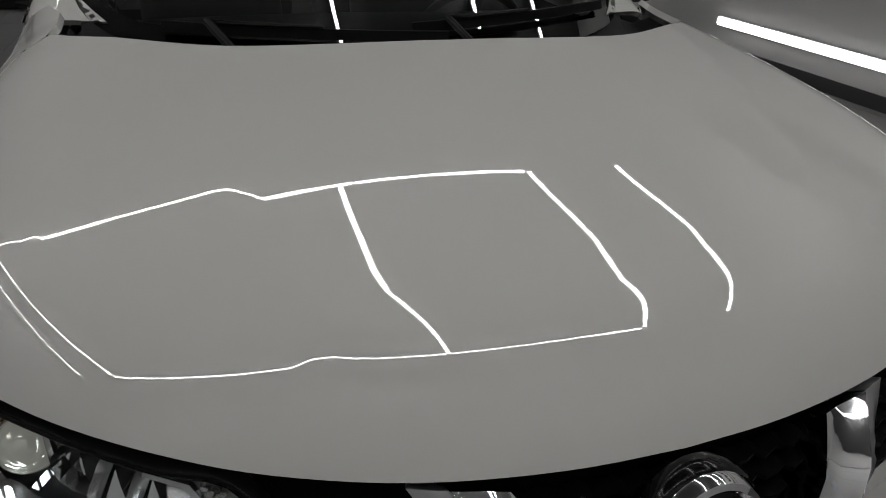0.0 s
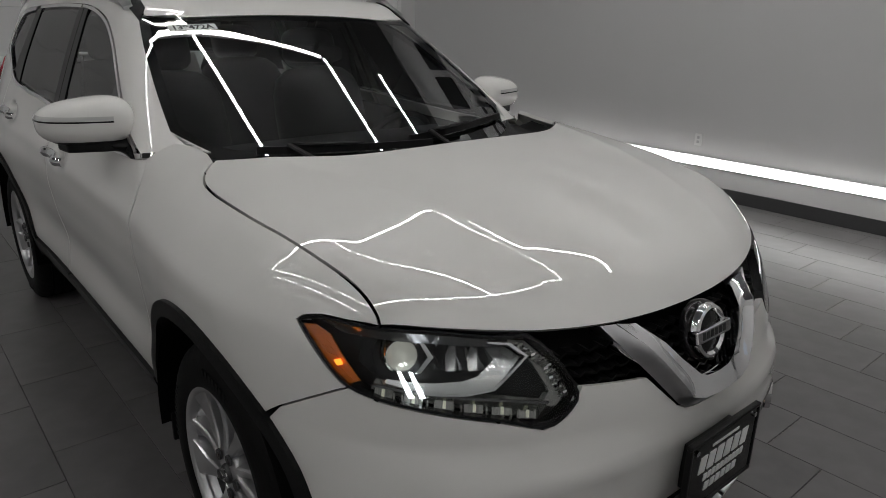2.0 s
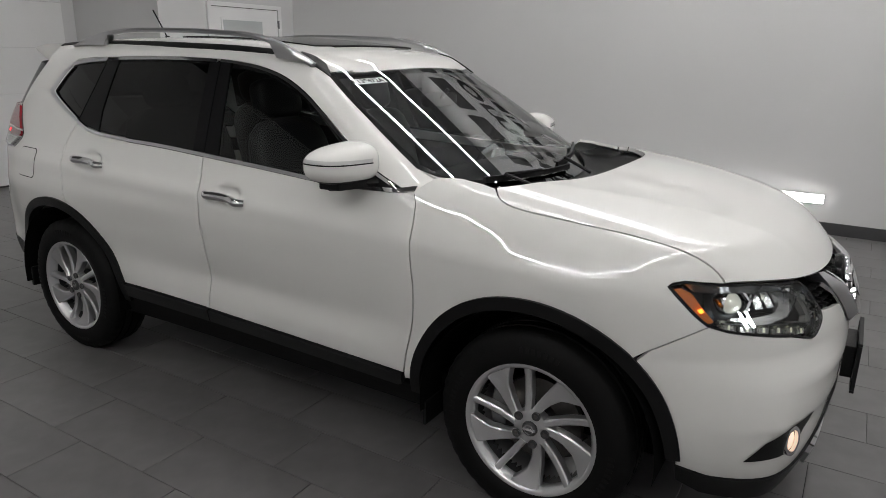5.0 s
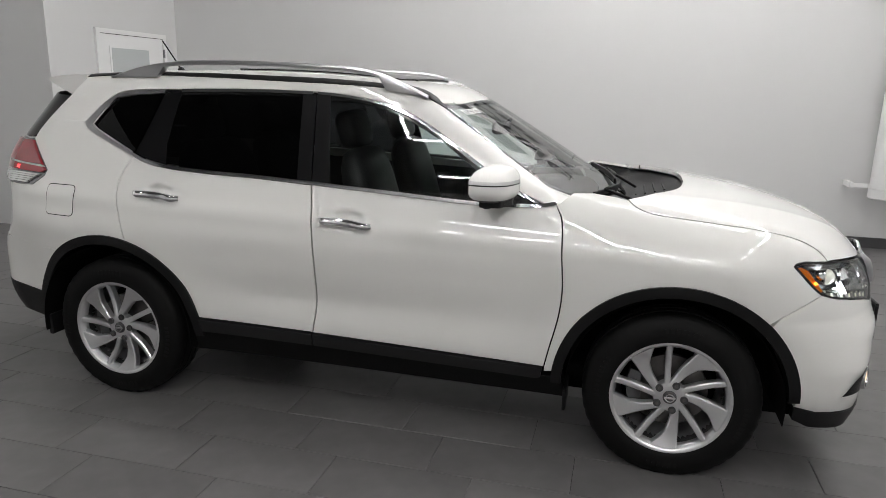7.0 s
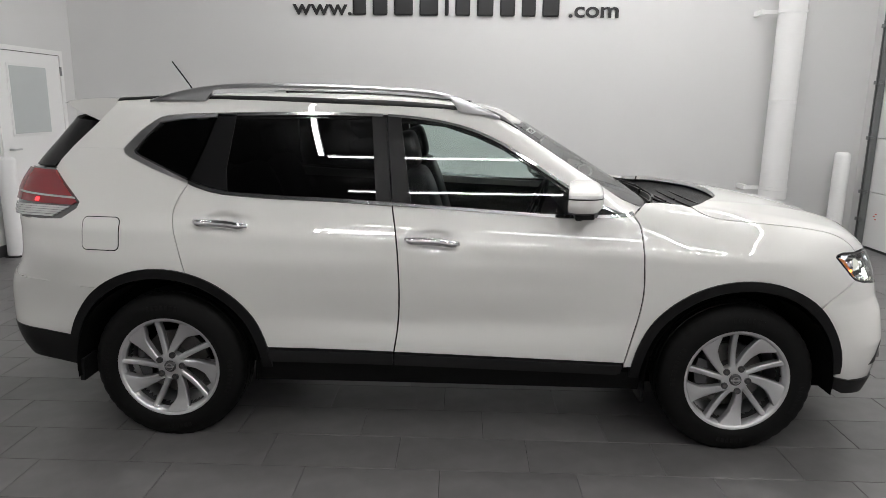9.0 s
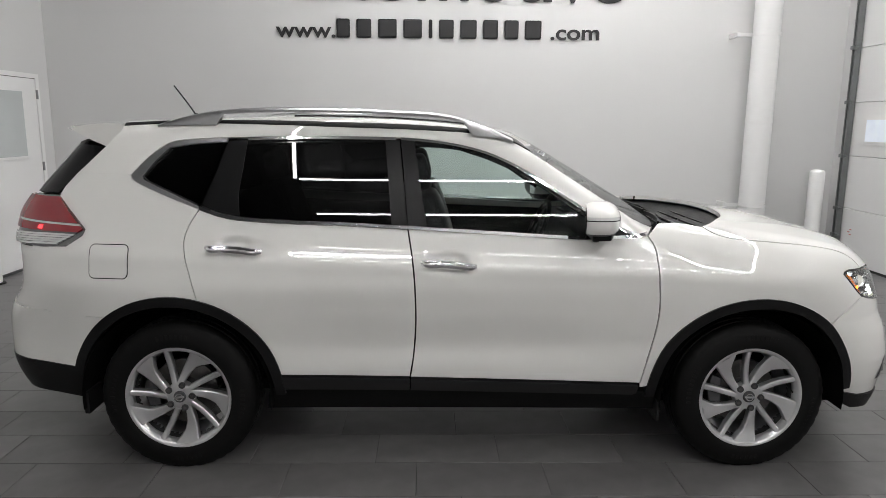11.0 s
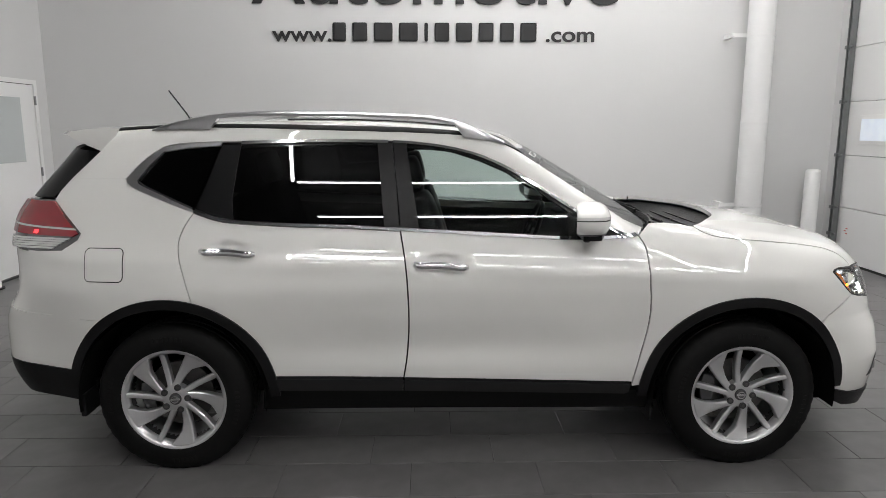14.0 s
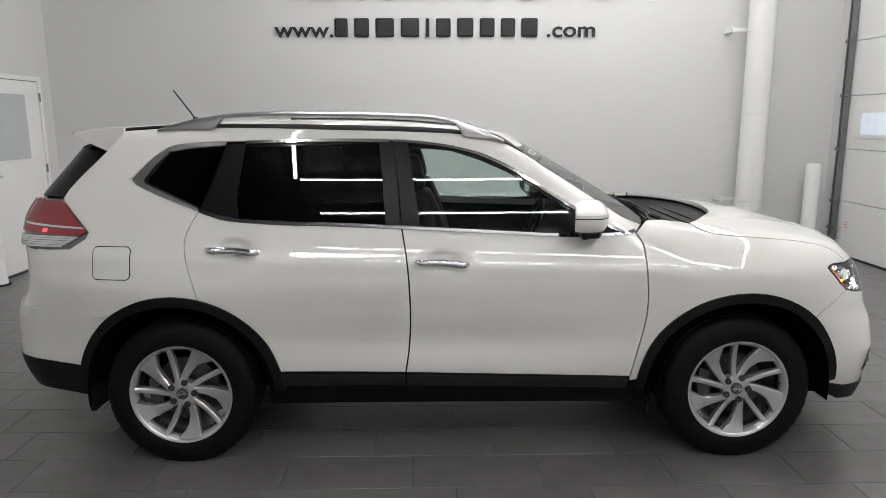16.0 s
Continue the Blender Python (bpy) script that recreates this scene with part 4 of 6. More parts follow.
panel("lower_guide", [(29.4, 0.770), (34.6, 0.793), (39.4, 0.805), (44.5, 0.817), (50.5, 0.832), (50.2, 0.842), (44.5, 0.835), (39.4, 0.826), (34.0, 0.817), (28.6, 0.800)], NOSE_ON, body, GLASSY, None,
      "row of running light modules", True, lamps, lift=lambda q: -0.030 + 0.5 * np.clip(q[:, 1] - np.interp(q[:, 0], [29, 34.6, 39.4, 44.5, 50.5], [0.770, 0.793, 0.805, 0.817, 0.832]), 0, 0.03), depth=0.02, step=0.012)
panel("guide_ledge", [(28.4, 0.802), (34.0, 0.818), (39.4, 0.827), (44.5, 0.836), (50.2, 0.843), (50.0, 0.847), (44.5, 0.840), (39.4, 0.831), (34.0, 0.822), (28.2, 0.807)], NOSE_ON, body, LAMP_GREY, None, "", True, lamps, lift=-0.012, depth=0.008, step=0.02)
for u0, z0 in ((48.6, 0.832), (44.9, 0.824), (41.2, 0.816), (37.6, 0.808), (34.2, 0.800), (31.0, 0.788)):
    unit = panel("running_light", [(u0 + 1.3, z0 - 0.008), (u0 + 1.2, z0 + 0.009), (u0 - 1.1, z0 + 0.006), (u0 - 1.0, z0 - 0.012)], NOSE_ON, body, GUIDE, None, "clear running light module", True, lamps, lift=lambda q, z0=z0: -0.022 - 0.4 * (q[:, 1] - z0), depth=0.008, step=0.02)
    panel("running_lamp", [(u0 + 0.28, z0 - 0.007), (u0 + 0.22, z0 + 0.008), (u0 - 0.14, z0 + 0.007), (u0 - 0.10, z0 - 0.008)], NOSE_ON, body, LED_GLOW, None, "dim white running light", True, lamps, lift=-0.014, depth=0.004, step=0.02)
for k in range(20):
    u0 = 49.4 - 1.02 * k
    z0 = 0.829 - 0.0023 * k
    panel("guide_rib", [(u0 + 0.10, z0 - 0.012), (u0 + 0.10, z0 + 0.009), (u0 - 0.10, z0 + 0.009), (u0 - 0.10, z0 - 0.012)], NOSE_ON, body, GUIDE, None, "", True, lamps, lift=-0.018, depth=0.006, step=0.05)


def high_beam():
    c = Vector(on(body, NOSE_ON, [(39.8, 0.905)])[0]) - 0.062 * Vector((0.9, -0.3, 0.1))
    bm = lathe([(0.012, -0.03), (0.022, -0.018), (0.034, 0.004), (0.040, 0.022)], 14, "z")
    bm.transform(Matrix.Translation(c) @ Vector((0.93, -0.28, 0.0)).to_track_quat("Z", "Y").to_matrix().to_4x4())
    return bm


sided("high_beam_bowl", high_beam, CHROME, None, "faceted chrome bowl", False, None, lamps)
spot = on(body, NOSE_ON, [(46.8, 0.903), (44.2, 0.852), (54.2, 0.885)])
spot_n = slope(body, spot)
face = Vector((0.93, -0.28, 0.0)).normalized()


def projector():
    c = Vector(spot[0]) - 0.05 * Vector(spot_n[0])
    bm = lathe([(0.033, 0.0), (0.038, -0.001), (0.043, -0.012), (0.040, -0.04)], 32, "z")
    bm.transform(Matrix.Translation(c) @ face.to_track_quat("Z", "Y").to_matrix().to_4x4())
    return bm


def glowing():
    c = Vector(spot[0]) - 0.044 * Vector(spot_n[0])
    bm = bmesh.new()
    bmesh.ops.create_uvsphere(bm, u_segments=24, v_segments=16, radius=0.033, matrix=Matrix.Translation(c - 0.004 * face))
    return bm


sided("projector", projector, CHROME, None, "chrome projector bowl", True, 40, lamps)
sided("projector_lens", glowing, BALL, None, "pale projector ball lens", True, None, lamps)
# streaks of low beam light, put in as two glowing slivers over the reflector
for du in (0.7, -0.7):
    panel("lit_reflector", [(46.3 + du, 0.878), (45.9 + du, 0.878), (44.2 + du, 0.830), (44.8 + du, 0.828)], NOSE_ON, body, STREAK_GLOW, None, "glowing sliver put in for a streak of low beam light", True, lamps, lift=-0.008, depth=0.004, step=0.02)
panel("amber_bulb", [(54.9, 0.886), (54.1, 0.890), (53.7, 0.880), (54.4, 0.876)], NOSE_ON, body, AMBER_GLOW, None, "glowing amber bulb", True, lamps, lift=-0.003, depth=0.004, step=0.02)

# fog lamps
fogs = panel("fog_lamp", [(45.0, 0.405), (41.6, 0.470), (36.2, 0.508), (28.0, 0.516), (28.4, 0.478), (31.5, 0.420), (36.0, 0.402)], NOSE_ON, body, BLACK, car, "fog lamp in a black pocket of the bumper", True, lift=0.003, depth=0.0)
fog_c = on(body, NOSE_ON, [(35.2, 0.452)])[0]


def fog_ring(r0, r1, h):
    def make():
        bm = lathe([(r0, 0.0), (r0 + 0.003, h), (r1 - 0.003, h), (r1, 0.0)], 36, "z")
        bmesh.ops.scale(bm, vec=(0.8, 1.2, 1), verts=bm.verts)
        bm.transform(Matrix.Translation(fog_c) @ Vector((0.86, -0.48, 0.05)).to_track_quat("Z", "Y").to_matrix().to_4x4())
        return bm
    return make


def fog_bulb():
    bm = lathe([(0.029, 0.005), (0.018, 0.012), (0.0, 0.015)], 32, "z")
    bmesh.ops.scale(bm, vec=(0.8, 1.2, 1), verts=bm.verts)
    bm.transform(Matrix.Translation(fog_c) @ Vector((0.86, -0.48, 0.05)).to_track_quat("Z", "Y").to_matrix().to_4x4())
    return bm


sided("fog_ring", fog_ring(0.030, 0.046, 0.016), CHROME, None, "chrome surround", True, 30, fogs)
sided("fog_glass", fog_bulb, FOG_GLOW, None, "warm lit fog lamp glass", True, None, fogs)

# dealer plate on the nose
plate = part("plate", boxed(2.285, 2.295, -0.150, 0.150, 0.472, 0.650, 0.003), GLOSS_BLACK, car, "black dealer plate with white print bars")
part("plate_frame", box(box(box(boxed(2.283, 2.298, -0.156, 0.156, 0.646, 0.656, 0.003), 2.283, 2.298, -0.156, 0.156, 0.466, 0.476, 0.003), 2.283, 2.298, -0.156, -0.146, 0.477, 0.645, 0.003), 2.283, 2.298, 0.146, 0.156, 0.477, 0.645, 0.003), BLACK, plate)
for count, y0, y1, z0, h in ((6, -0.112, 0.112, 0.566, 0.042), (10, -0.085, 0.10, 0.538, 0.017), (6, -0.075, 0.075, 0.508, 0.020), (14, -0.060, 0.060, 0.620, 0.006)):
    w = (y1 - y0) / count
    for k in range(count):
        lean = 0.18 * h
        part("print_bar", prism([(y0 + w * k, z0), (y0 + w * (k + 0.74), z0), (y0 + w * (k + 0.74) + lean, z0 + h), (y0 + w * k + lean, z0 + h)], 0.002, "yz", 2.295), WHITE_INK, plate)
for yy in (-0.13, 0.13):
    part("screw", tube(bmesh.new(), (2.294, yy, 0.632), (2.300, yy, 0.632), 0.007, n=12), CHROME, plate)
part("plate_mount", boxed(2.245, 2.284, -0.10, 0.10, 0.50, 0.62, 0.004), BLACK, plate)

# wheel-arch cladding, sills, mud flaps, liners
def cladding(xc, a0, a1, proj, shell):
    out = arch(xc, 0.500, a0, a1, 40)
    inn = arch(xc, 0.455, a1, a0, 40)
    return via(shell, SIDE_ON, proj, out + inn) if proj != SIDE_ON else out + inn


panel("wheel_arch", cladding(FW, 4, 180, SIDE_ON, body), SIDE_ON, body, BLACK, car, "black plastic wheel-arch trim", True, lift=0.012, depth=0.05, step=0.03)
panel("wheel_arch", cladding(RW, 2, 168, SIDE_ON, cab), SIDE_ON, cab, BLACK, car, "black plastic wheel-arch trim", True, lift=0.012, depth=0.05, step=0.03)
panel("sill_trim", [(-0.872, 0.462), (-0.272, 0.450), (-0.272, 0.392), (-0.86, 0.400)], SIDE_ON, cab, TRIM_BLACK, car, "black plastic trim along the door's foot", True, lift=0.012, depth=0.03, gap=0.001)
panel("sill_trim", [(-0.266, 0.449), (0.815, 0.418), (0.81, 0.375), (0.79, 0.366), (-0.266, 0.392)], SIDE_ON, cab, TRIM_BLACK, car, "black plastic trim along the door's foot", True, lift=0.012, depth=0.03, gap=0.001)
panel("sill", [(-0.93, 0.40), (0.90, 0.372), (0.92, 0.272), (-0.95, 0.282)], SIDE_ON, cab, RUBBER, car, "black sill", True, lift=-0.004, depth=0.05)
for xc in (FW, RW):
    def liner(xc=xc):
        rows = []
        bm = bmesh.new()
        for a in np.linspace(-7, 187, 34):
            c, s = math.cos(radians(a)), math.sin(radians(a))
            rows.append([bm.verts.new((xc + 0.437 * c, y, HUB + 0.437 * s)) for y in (-0.86, -0.70, -0.52)] + [bm.verts.new((xc + 0.05 * c, -0.52, HUB + 0.05 * s))])
        for p, q in zip(rows, rows[1:]):
            for j in range(3):
                bm.faces.new((p[j], p[j + 1], q[j + 1], q[j]))
        return bm
    sided("arch_liner", liner, DEEP, car, smooth=True, split=40)
sided("mud_flap", lambda: boxed(-1.800, -1.775, -0.83, -0.66, 0.270, 0.38, 0.006), BLACK, car, "short black mud flap")
sided("mud_flap", lambda: boxed(0.910, 0.925, -0.83, -0.66, 0.23, 0.33, 0.006), BLACK, car, "short black mud flap")
part("underbody", box(box(box(bmesh.new(), -0.86, 0.86, -0.66, 0.66, 0.27, 0.34), 0.86, 2.1, -0.5, 0.5, 0.20, 0.60), -2.15, -0.86, -0.5, 0.5, 0.31, 0.60), DEEP, car)
part("engine_bay", boxed(1.0, 1.98, -0.50, 0.50, 0.60, 0.86), DEEP, car)

# rear bumper, tailgate, tail lamps, rear glass
r_arch = [tuple(q) for q in flat(TAIL_ON, on(cab, SIDE_ON, arch(RW, R_ARCH, 127, 163, 12)))]
half = [(0.0, 0.770), (30.0, 0.772), (48.0, 0.766), (58.0, 0.758), (62.0, 0.750)] + r_arch + [(58.5, 0.494), (50.0, 0.500), (40.0, 0.512), (0.0, 0.512)]
panel("rear_bumper", [(-u, v) for u, v in half[::-1] if u] + half, TAIL_ON, cab, PAINT, car, gap=0.0015, step=0.03)
panel("bumper_seam", [(36.0, 0.745), (60.0, 0.735), (60.0, 0.790), (36.0, 0.800)], TAIL_ON, cab, PAINT, car, "", True, lift=-0.007, depth=0.0, step=0.04)
half = [(0.0, 0.512), (40.0, 0.510), (50.0, 0.498), (58.5, 0.492), (57.5, 0.40), (54.5, 0.33), (44.0, 0.345), (0.0, 0.36)]
panel("rear_valance", [(-u, v) for u, v in half[::-1] if u] + half, TAIL_ON, cab, BLACK, car, "black plastic lower rear bumper", lift=0.003, step=0.04, depth=0.03)
half = [(0.0, 1.285), (32.0, 1.285), (33.0, 1.16), (39.0, 1.06), (48.0, 1.056), (48.0, 0.9), (47.0, 0.775), (0.0, 0.778)]
panel("tailgate", [(-u, v) for u, v in half[::-1] if u] + half, TAIL_ON, cab, PAINT, car, step=0.04, gap=0.002, lift=-0.004)
lamp_line = via(cab, SIDE_ON, TAIL_ON, lamp_front[:6]) + [(40.0, 1.066), (34.0, 1.10), (33.0, 1.18), (36.0, 1.288)]
tails = panel("tail_lamp", lamp_line, TAIL_ON, cab, LAMP_GREY, car, "red and clear wraparound tail lamp", True, lift=0.004, depth=0.03)
panel("red_lens", [(49.0, 1.279), (53.0, 1.222), (57.6, 1.163), (48.0, 1.166), (34.5, 1.182), (37.0, 1.281)], TAIL_ON, cab, RED, None, "upper red lens", True, tails, lift=0.016, depth=0.014, gap=0.001, step=0.025)
panel("red_lens", [(58.4, 1.153), (59.4, 1.139), (58.0, 1.124), (48.0, 1.124), (35.0, 1.136), (34.4, 1.174), (48.0, 1.158)], TAIL_ON, cab, RED, None, "lower red lens", True, tails, lift=0.014, depth=0.012, gap=0.001, step=0.025)
panel("lens_divider", [(57.7, 1.161), (58.3, 1.152), (48.0, 1.158), (34.4, 1.174), (34.5, 1.182), (48.0, 1.166)], TAIL_ON, cab, CLEAR_LAMP, None, "", True, tails, lift=0.015, depth=0.012, step=0.02)
for k in range(5):
    zz = 1.117 - 0.0102 * k
    w = 57.4 - 0.95 * k
    panel("clear_lens", [(w, zz), (w - 0.7, zz - 0.0085), (38.0, zz - 0.0085), (36.0, zz)], TAIL_ON, cab, CLEAR_LAMP, None, "clear ribbed lens", True, tails, lift=0.013 + 0.0015 * (k % 2), depth=0.01, step=0.025)
panel("marker_light", [(47.0, 1.150), (45.8, 1.151), (45.8, 1.134), (47.0, 1.133)], TAIL_ON, cab, RED_GLOW, None, "small lit red marker", True, tails, lift=0.016, depth=0.004, step=0.02)
d_edge = via(cab, SIDE_ON, TAIL_ON, [(-1.915, 1.300), (-1.83, 1.384), (-1.75, 1.460), (-1.697, 1.512)])
glass_half = [(0.0, 1.300)] + d_edge + [(30.0, 1.545), (0.0, 1.545)]
panel("rear_window", [(-u, v) for u, v in glass_half[::-1] if u] + glass_half, TAIL_ON, cab, GLOSS_BLACK, car, "gloss black rear window and pillar trim", step=0.04, lift=-0.002)


def spoiler():
    bm = bmesh.new()
    rows = []
    for s in np.linspace(-1, 1, 25):
        y = 0.572 * s
        e = max(0.0, abs(s) - 0.86) / 0.14
        back = -2.02 + 0.11 * s * s + 0.03 * e
        drop = 0.012 * s * s
        at = lambda f: -1.633 + (back + 1.633) * f
        ring = [(-1.633, 1.630 - drop), (at(0.3), 1.632 - drop), (at(0.65), 1.626 - drop), (at(0.93), 1.615 - drop), (back, 1.604 - drop), (at(0.92), 1.590 - drop), (at(0.6), 1.560 - drop - 0.010 * e),
                (at(0.35), 1.537 - drop - 0.014 * e), (-1.690, 1.520 - drop), (-1.633, 1.59 - drop)]
        rows.append([bm.verts.new((x, y, z)) for x, z in ring])
    m = len(rows[0])
    for p, q in zip(rows, rows[1:]):
        for j in range(m):
            bm.faces.new((p[j], q[j], q[(j + 1) % m], p[(j + 1) % m]))
    bm.faces.new(rows[0])
    bm.faces.new(rows[-1][::-1])
    bmesh.ops.recalc_face_normals(bm, faces=bm.faces)
    return bm


part("spoiler", spoiler(), PAINT, car, "white roof spoiler", True, 35)
part("stop_lamp", boxed(-2.022, -2.012, -0.14, 0.14, 1.590, 1.600), RED, car)

# roof, sunroof, rails, aerial
edge = [(x, y + 0.004) for x, y in ROOF_EDGE]
front_edge = curve([(0.272, -0.574), (0.325, -0.42), (0.352, -0.2), (0.36, 0.0)], 5)
half = edge[::-1] + front_edge[1:]
panel("roof", half + [(x, -y) for x, y in half[::-1][1:]], ("top",), cab, PAINT, car, step=0.035, gap=0.001)
sun = [(0.055, -0.30), (0.065, 0.0), (0.055, 0.30), (0.03, 0.385), (-0.06, 0.405), (-0.80, 0.405), (-0.86, 0.38), (-0.88, 0.30), (-0.88, -0.30), (-0.86, -0.38), (-0.80, -0.405), (-0.06, -0.405), (0.03, -0.385)]
panel("sunroof", sun, ("top",), cab, GLOSS_BLACK, car, "closed dark glass sunroof", lift=0.006, depth=0.010, step=0.035)
panel("sunroof_deflector", [(0.075, -0.30), (0.085, 0.0), (0.075, 0.30), (0.060, 0.30), (0.070, 0.0), (0.060, -0.30)], ("top",), cab, BLACK, car, lift=0.007, depth=0.012, step=0.03)
ditch = [(x, y - 0.010) for x, y in ROOF_EDGE] + [(x, y + 0.012) for x, y in ROOF_EDGE[::-1]]
panel("roof_seal", ditch, ("top",), cab, BLACK, car, "black rubber roof seal", True, lift=0.0035, depth=0.006, step=0.03)
wedge = [(0.30, -0.592), (0.24, -0.552), (0.10, -0.545), (0.13, -0.600)]
panel("rail_end_seal", wedge, ("top",), cab, BLACK, car, "", True, lift=0.005, depth=0.006, step=0.03)


def roof_rail():
    xs = np.linspace(-1.46, 0.215, 44)
    top = tab(xs, [(-1.46, 1.618), (-1.40, 1.636), (-1.30, 1.662), (-1.20, 1.680), (-1.12, 1.689), (-0.69, 1.699), (-0.34, 1.690), (-0.10, 1.673), (0.02, 1.645), (0.10, 1.612), (0.16, 1.586), (0.215, 1.560)])
    ys = -0.592 + 0.03 * np.maximum(0, -xs - 1.0)
    base = on(cab, ("top",), np.stack([xs, ys], 1))[:, 2] - 0.006
    bm = bmesh.new()
    rows = []
    for x, y, t, b in zip(xs, ys, top, base):
        open_span = -1.16 < x < 0.0
        low = t - 0.022 if open_span else min(b, t - 0.012)
        w = 0.020 if open_span else 0.024
        ring = [(y - w, low), (y - w - 0.002, (t + low) / 2), (y - w + 0.006, t - 0.004), (y - 0.004, t), (y + w - 0.008, t - 0.004), (y + w, (t + low) / 2), (y + w, low)]
        rows.append([bm.verts.new((x, yy, zz)) for yy, zz in ring])
    for p, q in zip(rows, rows[1:]):
        for j in range(7):
            bm.faces.new((p[j], p[(j + 1) % 7], q[(j + 1) % 7], q[j]))
    bm.faces.new(rows[0])
    bm.faces.new(rows[-1][::-1])
    bmesh.ops.recalc_face_normals(bm, faces=bm.faces)
    return bm


rails = sided("roof_rail", roof_rail, SATIN, car, "silver raised roof rail", True, 40)
# solid black block that stands for the shade at the rail's front foot
sided("rail_foot_shadow", lambda: boxed(-0.012, 0.008, -0.606, -0.576, 1.62, 1.638, 0.003), BLACK, None, "", False, None, rails)
aerial = part("aerial", sweep(curve([(-1.475, 0.0, 1.655), (-1.50, 0.0, 1.70), (-1.59, 0.0, 1.825)], 6), round_profile(0.0042, 8), up=(0, 1, 0)), BLACK, car, "short black whip aerial")
part("aerial_base", lathe([(0.022, 1.648), (0.020, 1.664), (0.012, 1.674), (0.0, 1.678)], 20, "z"), BLACK, aerial, "", True).location = (-1.475, 0, 0)

# windscreen with its dark border, cowl and wipers
scr_top = curve([(-0.592, 1.508), (-0.56, 1.523), (-0.40, 1.534), (-0.2, 1.540), (0.0, 1.542)], 4)
scr_low = curve([(0.0, 1.085), (-0.35, 1.090), (-0.58, 1.115), (-0.66, 1.148), (-0.690, 1.192)], 4)
half = scr_low + curve(scr_side, 4)[1:-1] + scr_top
screen = panel("windscreen", [(-u, v) for u, v in half[::-1] if abs(u) > 1e-6] + half, FRONT_ON, cab, SCREEN, car, "clear windscreen reflecting the ceiling tubes", step=0.035, depth=0.004)[0]
panel("screen_border", scr_side + [(u + 0.030, v) for u, v in scr_side[::-1]], FRONT_ON, cab, GLOSS_BLACK, car, "", True, lift=-0.005, depth=0.0, step=0.03)
top_band = scr_top + [(0.0, 1.520), (-0.2, 1.518), (-0.4, 1.512), (-0.575, 1.500)]
panel("screen_border", top_band, FRONT_ON, cab, GLOSS_BLACK, car, "", True, lift=-0.005, depth=0.0, step=0.03)
low_band = scr_low + [(-0.655, 1.205), (-0.62, 1.165), (-0.55, 1.145), (-0.35, 1.128), (0.0, 1.124)]
panel("screen_border", low_band, FRONT_ON, cab, GLOSS_BLACK, car, "", True, lift=-0.005, depth=0.0, step=0.03)
rear_line = curve([(1.372, 0.0), (1.363, -0.21), (1.328, -0.39), (1.247, -0.535), (1.150, -0.668), (0.99, -0.674)], 4)
rear_line = [(x, y, z - 0.030) for x, y, z in on(body, ("top",), rear_line)]
low_line = on(cab, FRONT_ON, curve([(0.0, 1.087), (-0.20, 1.089), (-0.35, 1.092), (-0.52, 1.106), (-0.62, 1.13), (-0.668, 1.160)], 4))


def cowl():
    bm = bmesh.new()
    rows = []
    for a, b in zip(rear_line, low_line):
        a, b = Vector(a), Vector(b)
        rows.append([bm.verts.new(a + Vector((0.02, 0, 0.0))), bm.verts.new(a * 0.7 + b * 0.3 - Vector((0, 0, 0.03))), bm.verts.new(a * 0.3 + b * 0.7 - Vector((0, 0, 0.035))), bm.verts.new(b + Vector((0.004, 0, -0.006)))])
    for p, q in zip(rows, rows[1:]):
        for j in range(3):
            bm.faces.new((p[j], q[j], q[j + 1], p[j + 1]))
    return bm


sided("cowl", cowl, BLACK, car, "black slatted cowl below the windscreen", True)
for k in range(4):
    xk = 1.16 + 0.046 * k
    sided("cowl_slat", lambda: boxed(xk, xk + 0.008, -0.50, -0.02, 1.060 + 0.012 * k, 1.078 + 0.012 * k), BLACK, car)


def wiper(y0, y1, x0, x1, lift):
    pts = on(cab, FRONT_ON, [(y0 + (y1 - y0) * s, x0 + (x1 - x0) * s) for s in np.linspace(0, 1, 14)])
    nn = slope(cab, pts)
    blade = part("wiper", sweep([tuple(p) for p in pts + lift * nn], [(-0.008, -0.012), (0.008, -0.012), (0.005, 0.010), (-0.005, 0.010)]), BLACK, car, "black windscreen wiper at rest")
    pts2 = pts[2:8] + (lift + 0.018) * nn[2:8]
    part("wiper_arm", sweep([(1.16, y0 + 0.25 * (y1 - y0), 1.10)] + [tuple(p) for p in pts2], lambda s: round_profile(0.011 - 0.005 * s, 8, 0.7)), BLACK, blade)


wiper(-0.50, 0.10, 1.128, 1.112, 0.02)
wiper(0.02, 0.58, 1.128, 1.150, 0.02)

# side glass, pillars and bright trim
win_f = curve([(-0.215, 1.300), (-0.253, 1.529)], 4) + curve([(-0.15, 1.529), (-0.043, 1.518), (0.091, 1.476), (0.224, 1.419), (0.355, 1.341), (0.484, 1.252), (0.62, 1.155)], 4) + [(0.640, 1.132), (0.475, 1.126), (0.214, 1.138), (-0.191, 1.160)]
for ob in panel("front_side_window", win_f, SIDE_ON, cab, PANE, None, "clear front side window", True, front_doors, lift=-0.006, depth=0.004, step=0.035):
    ob.visible_shadow = False
win_r = [(-1.039, 1.532), (-0.69, 1.544), (-0.388, 1.545), (-0.372, 1.37), (-0.354, 1.168), (-0.702, 1.184), (-1.05, 1.211), (-1.062, 1.30)]
panel("rear_side_window", win_r, SIDE_ON, cab, PRIVACY, None, "black privacy glass", True, rear_doors, lift=-0.006, depth=0.004, step=0.035)
